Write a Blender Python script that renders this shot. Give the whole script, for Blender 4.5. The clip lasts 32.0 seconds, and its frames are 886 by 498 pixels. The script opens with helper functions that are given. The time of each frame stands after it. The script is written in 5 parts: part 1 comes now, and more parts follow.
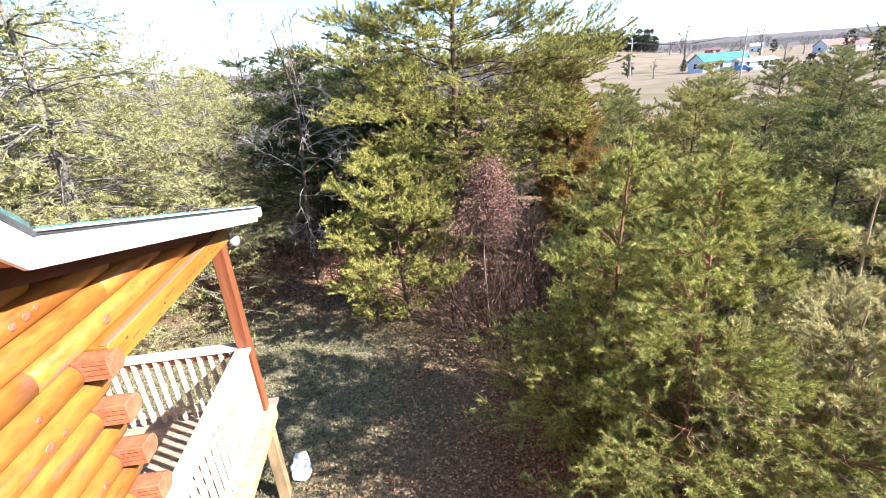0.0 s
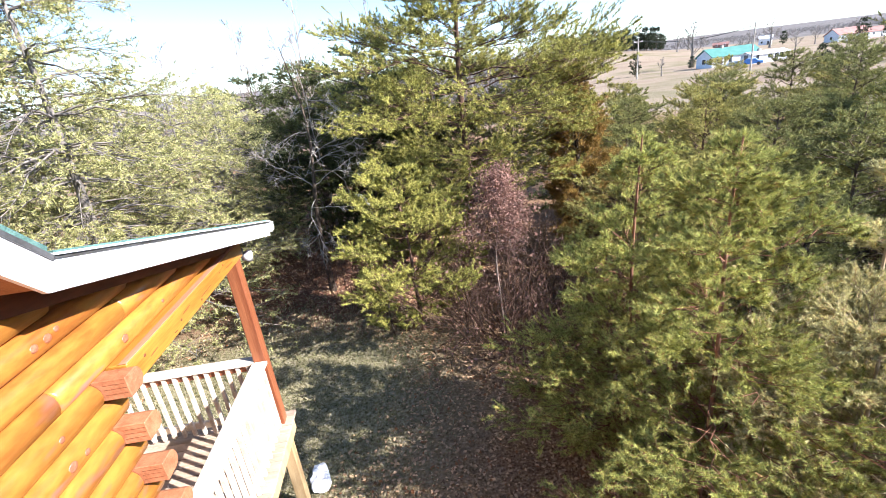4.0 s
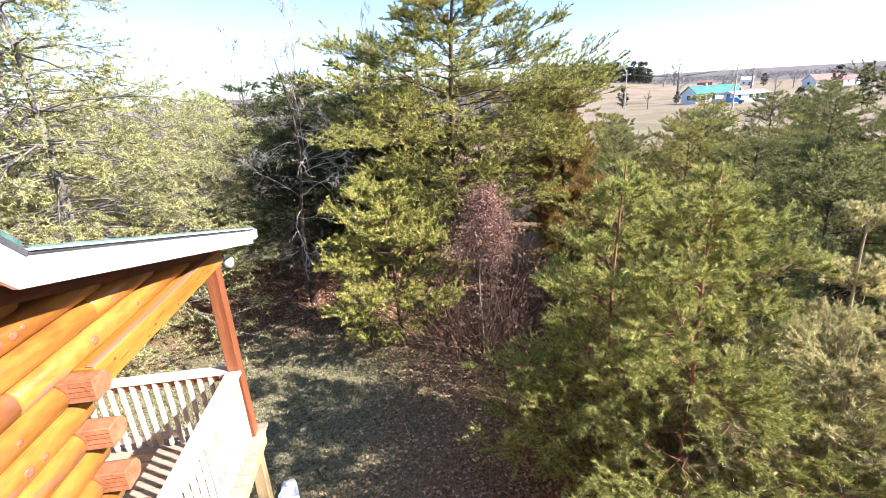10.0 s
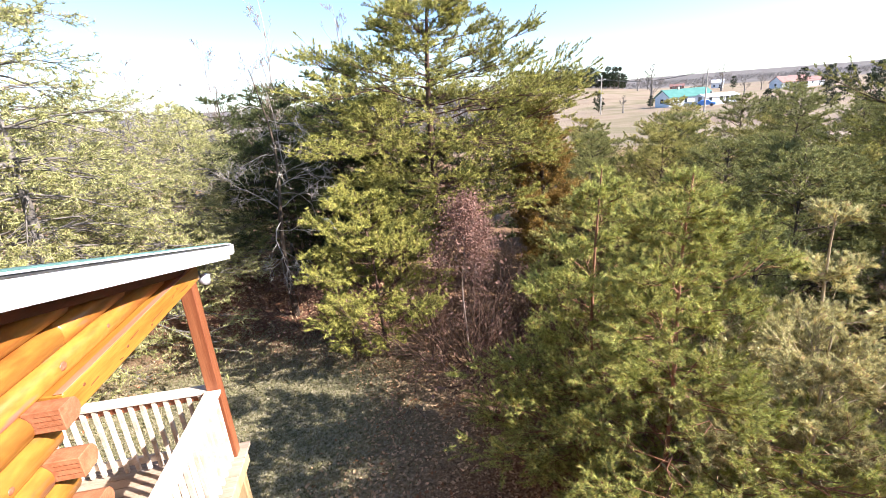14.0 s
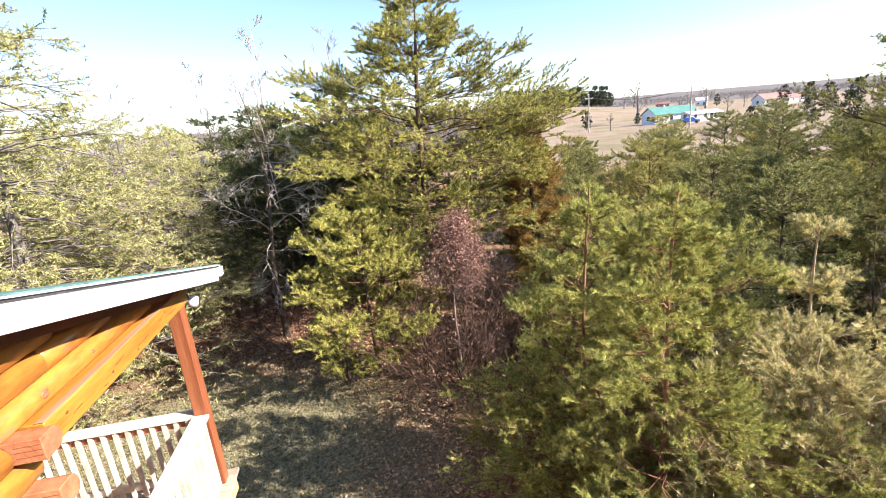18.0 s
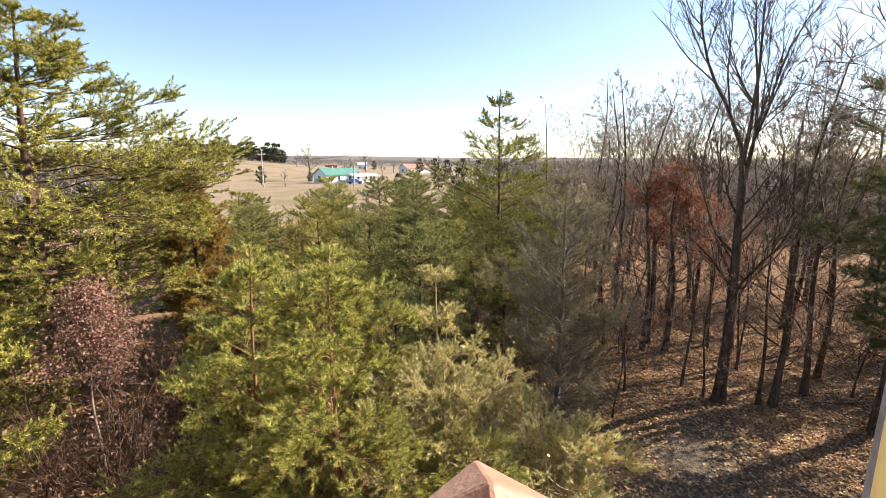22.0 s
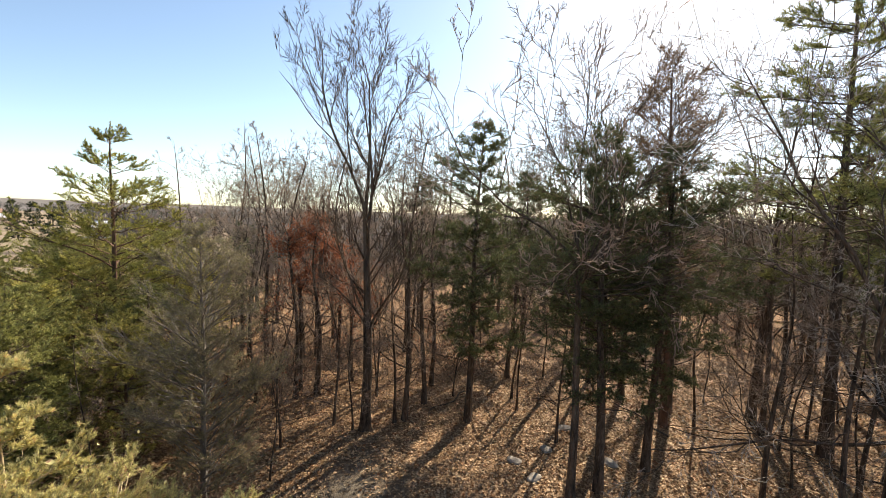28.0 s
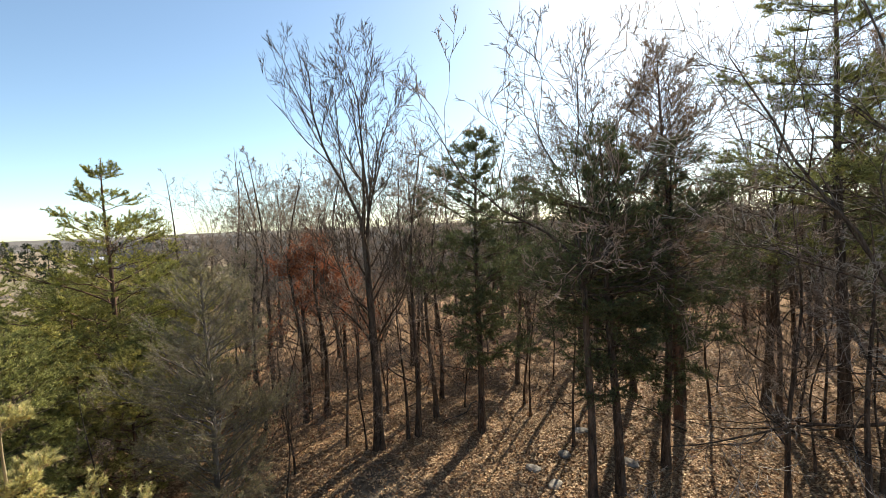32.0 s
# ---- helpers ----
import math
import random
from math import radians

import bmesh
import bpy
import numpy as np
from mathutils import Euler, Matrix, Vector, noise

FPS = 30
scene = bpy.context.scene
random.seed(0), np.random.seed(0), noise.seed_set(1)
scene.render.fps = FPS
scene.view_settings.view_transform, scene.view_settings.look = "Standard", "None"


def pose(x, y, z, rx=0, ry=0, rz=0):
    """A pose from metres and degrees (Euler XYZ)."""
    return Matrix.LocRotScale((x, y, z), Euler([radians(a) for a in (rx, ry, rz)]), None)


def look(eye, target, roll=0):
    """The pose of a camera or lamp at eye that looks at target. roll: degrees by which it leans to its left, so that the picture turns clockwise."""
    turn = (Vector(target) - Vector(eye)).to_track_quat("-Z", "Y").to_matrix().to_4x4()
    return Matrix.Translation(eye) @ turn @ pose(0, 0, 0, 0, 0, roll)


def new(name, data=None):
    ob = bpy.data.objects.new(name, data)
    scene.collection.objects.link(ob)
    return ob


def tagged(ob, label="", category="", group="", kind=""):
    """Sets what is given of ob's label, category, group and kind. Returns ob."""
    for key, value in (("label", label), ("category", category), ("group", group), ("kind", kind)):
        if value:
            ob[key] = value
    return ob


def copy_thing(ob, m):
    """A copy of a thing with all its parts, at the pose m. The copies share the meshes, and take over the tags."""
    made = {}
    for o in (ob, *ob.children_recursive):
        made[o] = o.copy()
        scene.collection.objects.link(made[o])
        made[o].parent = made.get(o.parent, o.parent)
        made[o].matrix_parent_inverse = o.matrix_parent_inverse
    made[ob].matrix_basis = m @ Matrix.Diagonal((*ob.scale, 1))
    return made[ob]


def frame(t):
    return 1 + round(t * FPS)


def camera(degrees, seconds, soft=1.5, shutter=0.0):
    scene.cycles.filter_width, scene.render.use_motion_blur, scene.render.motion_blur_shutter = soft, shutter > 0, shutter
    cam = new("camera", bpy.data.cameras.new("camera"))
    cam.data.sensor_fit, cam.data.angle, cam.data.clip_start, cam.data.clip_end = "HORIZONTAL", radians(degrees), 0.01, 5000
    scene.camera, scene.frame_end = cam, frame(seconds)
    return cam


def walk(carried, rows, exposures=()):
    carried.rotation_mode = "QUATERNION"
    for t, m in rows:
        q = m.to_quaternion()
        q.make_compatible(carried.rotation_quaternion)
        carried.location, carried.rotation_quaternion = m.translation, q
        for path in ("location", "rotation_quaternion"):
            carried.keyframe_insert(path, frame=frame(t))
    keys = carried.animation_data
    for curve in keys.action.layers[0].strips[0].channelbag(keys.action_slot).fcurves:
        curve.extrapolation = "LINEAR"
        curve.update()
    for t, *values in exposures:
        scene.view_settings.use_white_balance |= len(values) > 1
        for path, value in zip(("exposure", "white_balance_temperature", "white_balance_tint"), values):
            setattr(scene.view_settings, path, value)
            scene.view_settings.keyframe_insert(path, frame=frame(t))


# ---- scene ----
cam = camera(88.4, 32.0, soft=0.6)
PATH = [
    (0.0, -0.123, 0.050, 5.341, 2.23, -22.04, -4.41),
    (0.5, -0.123, 0.056, 5.341, 2.40, -22.26, -4.09),
    (1.0, -0.121, 0.054, 5.340, 2.57, -22.21, -4.01),
    (1.5, -0.121, 0.056, 5.342, 2.93, -21.70, -4.09),
    (2.0, -0.112, 0.053, 5.345, 2.97, -21.41, -5.12),
    (2.5, -0.118, 0.058, 5.349, 2.67, -21.90, -5.55),
    (3.0, -0.108, 0.057, 5.349, 3.40, -21.45, -6.73),
    (3.5, -0.105, 0.056, 5.350, 3.83, -21.21, -7.11),
    (5.5, -0.108, 0.056, 5.349, 3.78, -20.64, -6.66),
    (6.0, -0.113, 0.062, 5.346, 3.81, -20.62, -6.51),
    (6.5, -0.109, 0.063, 5.346, 4.01, -20.52, -6.63),
    (7.0, -0.118, 0.065, 5.344, 4.04, -20.53, -6.59),
    (7.5, -0.110, 0.062, 5.343, 4.39, -20.02, -5.77),
    (8.0, -0.114, 0.060, 5.335, 4.65, -19.73, -3.68),
    (8.5, -0.113, 0.057, 5.339, 4.24, -19.37, -2.74),
    (9.0, -0.113, 0.057, 5.340, 4.25, -19.37, -2.73),
    (9.5, -0.105, 0.049, 5.343, 2.95, -19.03, -3.32),
    (10.0, -0.096, 0.035, 5.347, 1.58, -19.02, -3.41),
    (10.5, -0.095, 0.033, 5.355, 0.58, -19.57, -3.45),
    (11.0, -0.070, 0.047, 5.345, 0.25, -19.18, -3.85),
    (11.5, -0.062, 0.054, 5.347, -0.18, -18.84, -4.00),
    (12.0, -0.060, 0.056, 5.350, -0.33, -18.65, -4.26),
    (12.5, -0.057, 0.053, 5.354, -0.56, -18.55, -4.50),
    (13.0, -0.060, 0.052, 5.361, -0.58, -18.41, -4.43),
    (13.5, -0.058, 0.051, 5.363, -0.56, -18.28, -4.46),
    (14.0, -0.059, 0.053, 5.362, -0.65, -18.26, -4.48),
    (14.5, -0.053, 0.050, 5.364, -0.86, -18.13, -4.61),
    (16.5, -0.041, 0.045, 5.368, -1.30, -16.94, -4.95),
    (17.0, -0.033, 0.041, 5.376, -1.84, -16.08, -5.31),
    (17.5, -0.036, 0.041, 5.376, -1.65, -15.97, -5.00),
    (18.0, -0.036, 0.046, 5.374, -1.83, -16.13, -4.91),
    (18.5, -0.032, 0.047, 5.374, -1.96, -16.09, -5.15),
    (19.0, -0.024, 0.042, 5.373, -1.88, -15.81, -4.81),
    (19.5, -0.034, 0.036, 5.372, -1.75, -15.66, -3.74),
    (20.0, -0.034, 0.021, 5.383, -1.90, -14.30, -3.30),
    (20.5, -0.025, -0.009, 5.404, -6.56, -13.41, -1.31),
    (21.0, -0.014, -0.096, 5.533, -18.23, -15.11, 1.47),
    (21.5, 0.044, -0.125, 5.509, -32.17, -12.43, 1.14),
    (22.0, 0.132, -0.104, 5.469, -41.52, -10.99, 0.42),
    (22.5, 0.153, -0.126, 5.465, -44.65, -11.21, -1.11),
    (23.0, 0.191, -0.131, 5.477, -47.82, -8.26, -0.09),
    (23.5, 0.224, -0.147, 5.480, -55.24, -7.45, 0.80),
    (24.0, 0.234, -0.164, 5.477, -58.70, -7.55, 0.60),
    (24.5, 0.234, -0.187, 5.487, -63.85, -7.00, 0.78),
    (25.0, 0.257, -0.202, 5.481, -69.72, -6.32, 0.02),
    (25.5, 0.256, -0.239, 5.482, -76.29, -6.51, 0.55),
    (26.0, 0.243, -0.272, 5.498, -78.02, -5.23, 0.44),
    (26.5, 0.264, -0.322, 5.510, -79.75, -3.73, 1.69),
    (28.5, 0.393, 0.002, 5.468, -85.16, -4.67, 2.39),
    (29.0, 0.411, 0.028, 5.453, -86.11, -5.47, 3.22),
    (29.5, 0.429, 0.029, 5.442, -86.50, -5.99, 2.99),
    (30.0, 0.441, 0.030, 5.426, -87.50, -6.20, 2.25),
    (30.5, 0.462, 0.009, 5.422, -88.94, -6.77, 2.48),
    (31.0, 0.491, -0.002, 5.452, -93.05, -7.84, 3.23),
    (31.5, 0.453, 0.001, 5.477, -87.62, -5.06, -0.26),
    (32.0, 0.432, 0.001, 5.509, -84.23, -2.74, -2.42),
]
walk(cam, [(t, pose(x, y, z, 90 + pitch, 0, yaw) @ pose(0, 0, 0, 0, 0, roll)) for t, x, y, z, yaw, pitch, roll in PATH],
     exposures=[(0.0, 1.79, 5680, 17), (14.0, 1.74, 5950, 19), (19.0, 1.70, 6250, 20), (20.5, 1.58, 6450, 18), (22.0, 1.47, 7000, 17), (23.0, 1.25, 7050, 16), (24.0, 1.20, 7100, 17),
                (26.0, 1.22, 7100, 15), (29.0, 1.30, 7300, 13), (30.2, 1.27, 7250, 13), (31.0, 1.57, 7150, 10), (32.0, 1.16, 6900, 8)])

# ---- light: low winter sun from ahead of the wooded side ----
SUN_AZ, SUN_EL = 112.0, 33.0
world = bpy.data.worlds.new("sky")
scene.world = world
world.use_nodes = True
wn = world.node_tree.nodes
sky = wn.new("ShaderNodeTexSky")
sky.sky_type, sky.sun_disc = "NISHITA", False
sky.sun_elevation, sky.sun_rotation = radians(SUN_EL), radians(SUN_AZ)
sky.air_density, sky.dust_density, sky.ozone_density, sky.altitude = 0.8, 0.45, 0.3, 250.0
wn["Background"].inputs["Strength"].default_value = 0.092
tint = wn.new("ShaderNodeVectorMath")
tint.operation = "MULTIPLY"
tint.inputs[1].default_value = (0.93, 1.03, 1.05)
world.node_tree.links.new(sky.outputs["Color"], tint.inputs[0])
world.node_tree.links.new(tint.outputs["Vector"], wn["Background"].inputs["Color"])
sun = new("sun", bpy.data.lights.new("sun", "SUN"))
sun.data.energy, sun.data.angle, sun.data.color = 5.0, radians(0.55), (1.0, 0.92, 0.78)
sun.matrix_world = look((0, 0, 0), (-math.sin(radians(SUN_AZ)) * math.cos(radians(SUN_EL)),
                                    -math.cos(radians(SUN_AZ)) * math.cos(radians(SUN_EL)), -math.sin(radians(SUN_EL))))


# ---- materials ----
def surface(name, dark, light, scale=8.0, rough=0.7, bump=0.3, stretch=(1, 1, 1), fine=60.0, stain=None, metal=0.0, spread=0.12, gloss=0.5):
    """A mottled surface: two scales of noise between two colours, a stain colour, relief and a change from piece to piece."""
    m = bpy.data.materials.new(name)
    m.use_nodes = True
    n, ln = m.node_tree.nodes, m.node_tree.links
    bs = n["Principled BSDF"]
    bs.inputs["Roughness"].default_value, bs.inputs["Metallic"].default_value = rough, metal
    bs.inputs["Specular IOR Level"].default_value = gloss
    tc, mp = n.new("ShaderNodeTexCoord"), n.new("ShaderNodeMapping")
    mp.inputs["Scale"].default_value = stretch
    ln.new(tc.outputs["Object"], mp.inputs["Vector"])
    info = n.new("ShaderNodeObjectInfo")
    shift = n.new("ShaderNodeVectorMath")
    shift.operation = "MULTIPLY_ADD"
    shift.inputs[1].default_value = (17.0, 31.0, 23.0)
    ln.new(info.outputs["Random"], shift.inputs[0])
    ln.new(mp.outputs["Vector"], shift.inputs[2])
    big, small = n.new("ShaderNodeTexNoise"), n.new("ShaderNodeTexNoise")
    big.inputs["Scale"].default_value, small.inputs["Scale"].default_value = scale, fine
    big.inputs["Detail"].default_value, small.inputs["Detail"].default_value = 6.0, 4.0
    for t in (big, small):
        ln.new(shift.outputs["Vector"], t.inputs["Vector"])
    add = n.new("ShaderNodeMath")
    add.operation = "MULTIPLY_ADD"
    add.inputs[1].default_value = 0.45
    ln.new(small.outputs["Fac"], add.inputs[0])
    ln.new(big.outputs["Fac"], add.inputs[2])
    ramp = n.new("ShaderNodeValToRGB")
    ramp.color_ramp.elements[0].position, ramp.color_ramp.elements[1].position = 0.52, 0.92
    ramp.color_ramp.elements[0].color, ramp.color_ramp.elements[1].color = (*dark, 1), (*light, 1)
    ln.new(add.outputs[0], ramp.inputs["Fac"])
    out = ramp.outputs["Color"]
    if stain:
        spot, sr, mix = n.new("ShaderNodeTexNoise"), n.new("ShaderNodeValToRGB"), n.new("ShaderNodeMix")
        spot.inputs["Scale"].default_value, spot.inputs["Detail"].default_value = scale * 2.6, 2.0
        ln.new(shift.outputs["Vector"], spot.inputs["Vector"])
        sr.color_ramp.elements[0].position, sr.color_ramp.elements[1].position = 0.60, 0.72
        ln.new(spot.outputs["Fac"], sr.inputs["Fac"])
        mix.data_type = "RGBA"
        ln.new(sr.outputs["Color"], mix.inputs["Factor"])
        ln.new(out, mix.inputs["A"])
        mix.inputs["B"].default_value = (*stain, 1)
        out = mix.outputs["Result"]
    hsv, rng = n.new("ShaderNodeHueSaturation"), n.new("ShaderNodeMapRange")
    rng.inputs["To Min"].default_value, rng.inputs["To Max"].default_value = 1 - spread, 1 + spread
    ln.new(info.outputs["Random"], rng.inputs["Value"])
    ln.new(rng.outputs["Result"], hsv.inputs["Value"])
    ln.new(out, hsv.inputs["Color"])
    ln.new(hsv.outputs["Color"], bs.inputs["Base Color"])
    b = n.new("ShaderNodeBump")
    b.inputs["Strength"].default_value, b.inputs["Distance"].default_value = bump, 0.02
    ln.new(add.outputs[0], b.inputs["Height"])
    ln.new(b.outputs["Normal"], bs.inputs["Normal"])
    return m


def foliage(name, dark, light, through_share=0.35, odd=None, odd_share=0.1, spread=0.2, clumps=9.0):
    """Leaves and needles: a colour that changes from leaf to leaf and plant to plant, part of the light passing through."""
    m = bpy.data.materials.new(name)
    m.use_nodes = True
    n, ln = m.node_tree.nodes, m.node_tree.links
    n.remove(n["Principled BSDF"])
    geo, info, ramp = n.new("ShaderNodeNewGeometry"), n.new("ShaderNodeObjectInfo"), n.new("ShaderNodeValToRGB")
    e = ramp.color_ramp.elements
    e[0].color, e[1].color = (*dark, 1), (*light, 1)
    if odd:
        e[1].position = 1 - odd_share - 0.01
        e.new(1 - odd_share).color = (*odd, 1)
    tc, big = n.new("ShaderNodeTexCoord"), n.new("ShaderNodeTexNoise")
    big.inputs["Scale"].default_value, big.inputs["Detail"].default_value = 1.6, 1.0
    ln.new(tc.outputs["Object"], big.inputs["Vector"])
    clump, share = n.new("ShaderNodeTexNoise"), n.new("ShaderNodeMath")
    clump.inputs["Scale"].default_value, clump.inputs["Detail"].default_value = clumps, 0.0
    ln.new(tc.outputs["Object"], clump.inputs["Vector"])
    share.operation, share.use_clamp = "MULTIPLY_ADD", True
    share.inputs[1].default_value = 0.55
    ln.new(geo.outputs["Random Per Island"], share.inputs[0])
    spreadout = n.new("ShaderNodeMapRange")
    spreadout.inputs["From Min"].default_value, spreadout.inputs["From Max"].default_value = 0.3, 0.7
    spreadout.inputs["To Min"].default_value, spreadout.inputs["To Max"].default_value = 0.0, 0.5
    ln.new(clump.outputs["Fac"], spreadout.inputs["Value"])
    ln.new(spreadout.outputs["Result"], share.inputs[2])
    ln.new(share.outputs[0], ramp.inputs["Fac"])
    val, rng, hsv = n.new("ShaderNodeMath"), n.new("ShaderNodeMapRange"), n.new("ShaderNodeHueSaturation")
    val.operation = "ADD"
    ln.new(big.outputs["Fac"], val.inputs[0])
    ln.new(info.outputs["Random"], val.inputs[1])
    rng.inputs["From Min"].default_value, rng.inputs["From Max"].default_value = 0.3, 1.7
    rng.inputs["To Min"].default_value, rng.inputs["To Max"].default_value = 1 - spread, 1 + spread
    ln.new(val.outputs[0], rng.inputs["Value"])
    ln.new(rng.outputs["Result"], hsv.inputs["Value"])
    ln.new(ramp.outputs["Color"], hsv.inputs["Color"])
    d, t, mx = n.new("ShaderNodeBsdfPrincipled"), n.new("ShaderNodeBsdfTranslucent"), n.new("ShaderNodeMixShader")
    d.inputs["Roughness"].default_value, d.inputs["Specular IOR Level"].default_value = 0.6, 0.12
    ln.new(hsv.outputs["Color"], d.inputs["Base Color"])
    ln.new(hsv.outputs["Color"], t.inputs["Color"])
    mx.inputs["Fac"].default_value = through_share
    ln.new(d.outputs[0], mx.inputs[1])
    ln.new(t.outputs[0], mx.inputs[2])
    ln.new(mx.outputs[0], n["Material Output"].inputs["Surface"])
    return m


# near-black ends of the green needle ramps also paint shade inside the crowns
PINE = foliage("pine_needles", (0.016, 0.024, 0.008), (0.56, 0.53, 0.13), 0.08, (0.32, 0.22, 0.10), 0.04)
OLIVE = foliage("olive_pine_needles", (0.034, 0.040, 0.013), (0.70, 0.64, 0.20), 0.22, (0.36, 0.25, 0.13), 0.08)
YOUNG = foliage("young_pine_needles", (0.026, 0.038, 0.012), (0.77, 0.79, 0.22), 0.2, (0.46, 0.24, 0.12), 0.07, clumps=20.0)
PALE = foliage("pale_pine_needles", (0.10, 0.11, 0.040), (0.62, 0.60, 0.24), 0.2, (0.46, 0.36, 0.24), 0.14)
BUDDING = foliage("budding_pine_needles", (0.12, 0.11, 0.04), (0.90, 0.83, 0.40), 0.25, (0.60, 0.40, 0.24), 0.12, clumps=14.0)
# darker needle copy: the shade behind the lawn is put into the colour
SHADEPINE = foliage("shade_darkened_needles", (0.012, 0.020, 0.009), (0.17, 0.19, 0.065), 0.08, (0.16, 0.12, 0.06), 0.05)
FARPINE = foliage("shaded_pine_needles", (0.012, 0.018, 0.010), (0.06, 0.075, 0.035), 0.1)
DARKPINE = foliage("dark_pine_needles", (0.022, 0.031, 0.012), (0.46, 0.46, 0.16), 0.18, (0.24, 0.17, 0.09), 0.05)
CEDAR = foliage("cedar_sprays", (0.034, 0.044, 0.020), (0.18, 0.20, 0.09), 0.3, (0.20, 0.14, 0.08), 0.12)
BROWNCEDAR = foliage("browning_cedar_sprays", (0.10, 0.075, 0.045), (0.30, 0.20, 0.12), 0.45, (0.26, 0.13, 0.08), 0.14)
RUST = foliage("rusty_cedar_sprays", (0.15, 0.12, 0.035), (0.46, 0.29, 0.08), 0.4, (0.34, 0.17, 0.06), 0.12)
GREYBUSH = foliage("grey_brown_sprays", (0.13, 0.11, 0.06), (0.44, 0.38, 0.23), 0.4, (0.18, 0.19, 0.09), 0.25)
OAKLEAF = foliage("dry_oak_leaves", (0.20, 0.075, 0.04), (0.48, 0.20, 0.11), 0.45)
PINKLEAF = foliage("dry_pink_leaves", (0.21, 0.11, 0.085), (0.47, 0.295, 0.23), 0.35)
LITTER = foliage("leaf_litter", (0.10, 0.055, 0.03), (0.70, 0.48, 0.28), 0.05, (0.28, 0.13, 0.06), 0.2)
GRASSY = foliage("grass", (0.09, 0.10, 0.04), (0.34, 0.32, 0.165), 0.2, (0.42, 0.37, 0.25), 0.35, clumps=5.0)
BARK = surface("bark", (0.032, 0.024, 0.0184), (0.16, 0.12, 0.088), 12.0, 0.9, 1.0, (1, 1, 0.25), 60, (0.176, 0.152, 0.12), gloss=0.15)
GREYBARK = surface("grey_bark", (0.096, 0.084, 0.072), (0.272, 0.24, 0.208), 7.0, 0.9, 0.6, (1, 1, 0.3), 60)
REDTWIG = surface("reddish_pine_stem", (0.16, 0.075, 0.045), (0.36, 0.19, 0.12), 8.0, 0.9, 0.5, (1, 1, 0.3), 50, gloss=0.15)
PALETRUNK = surface("pale_pinkish_stem", (0.20, 0.15, 0.12), (0.38, 0.30, 0.25), 8.0, 0.9, 0.5, (1, 1, 0.3), 50, gloss=0.15)
TWIG = surface("grey_brown_twigs", (0.15, 0.11, 0.085), (0.40, 0.31, 0.24), 7.0, 0.9, 0.3, (1, 1, 0.3), 60, gloss=0.2)
# bark of the pale trees; on the pale-twigged trees it paints sunlight on twigs
PALEBARK = surface("pale_and_sunlit_bark", (0.28, 0.245, 0.21), (0.60, 0.54, 0.47), 7.0, 0.9, 0.5, (1, 1, 0.3), 60)
STRAWTWIG = surface("straw_coloured_twigs", (0.272, 0.2, 0.12), (0.528, 0.432, 0.288), 7.0, 0.9, 0.4, (1, 1, 0.3), 60, gloss=0.15)
BLEACHED = surface("bleached_wood", (0.62, 0.58, 0.52), (0.80, 0.77, 0.72), 20.0, 0.8, 0.3)
PINEBARK = surface("pine_bark", (0.056, 0.036, 0.0256), (0.2, 0.12, 0.084), 8.0, 0.9, 0.7, (1, 1, 0.3), 50, gloss=0.15)
LOGSTAIN = surface("honey_stained_log", (0.248, 0.076, 0.0144), (0.528, 0.24, 0.04), 3.2, 0.32, 0.25, (1, 0.3, 1), 26, (0.32, 0.144, 0.096), spread=0.14)
KNOT = surface("pinkish_knot", (0.26, 0.085, 0.04), (0.38, 0.15, 0.085), 40.0, 0.4, 0.3)
SKYSHEEN = surface("pale_red_sky_sheen", (0.352, 0.152, 0.08), (0.48, 0.24, 0.144), 3.0, 0.5, 0.2, (4, 0.3, 4), 30)
BEAMSTAIN = surface("yellow_stained_beam", (0.32, 0.12, 0.016), (0.528, 0.264, 0.04), 2.6, 0.45, 0.2, (3, 0.2, 3), 25)
REDSTAIN = surface("red_stained_wood", (0.2, 0.056, 0.02), (0.336, 0.12, 0.048), 3.0, 0.5, 0.25, (4, 4, 0.3), 30)
DARKSTAIN = surface("dark_red_stain", (0.12, 0.036, 0.016), (0.224, 0.072, 0.028), 4.0, 0.55, 0.2, (2, 0.4, 2), 30)
ENDGRAIN = surface("log_end_grain", (0.288, 0.104, 0.044), (0.432, 0.184, 0.088), 14.0, 0.6, 0.4, (1, 1, 1), 70)
RAILWOOD = surface("weathered_rail_wood", (0.52, 0.41, 0.31), (0.78, 0.69, 0.58), 4.0, 0.7, 0.3, (2, 2, 2), 40)
DECKWOOD = surface("weathered_deck_board", (0.32, 0.224, 0.152), (0.496, 0.384, 0.288), 3.0, 0.75, 0.35, (0.3, 4, 1), 40)
RAWWOOD = surface("raw_pine_post", (0.384, 0.256, 0.12), (0.56, 0.416, 0.224), 3.0, 0.7, 0.3, (3, 3, 0.3), 30)
GREYWOOD = surface("grey_weathered_post", (0.25, 0.24, 0.225), (0.40, 0.39, 0.37), 45.0, 0.9, 0.25, (1, 0.3, 1), 160, (0.20, 0.195, 0.185), gloss=0.2)
CAPWOOD = surface("brown_painted_cap", (0.32, 0.168, 0.104), (0.432, 0.248, 0.168), 20.0, 0.6, 0.15, (1, 1, 1), 160)
WHITEPAINT = surface("white_painted_fascia", (0.76, 0.76, 0.77), (0.84, 0.84, 0.84), 3.0, 0.5, 0.05, (1, 0.3, 1), 20, spread=0.02)
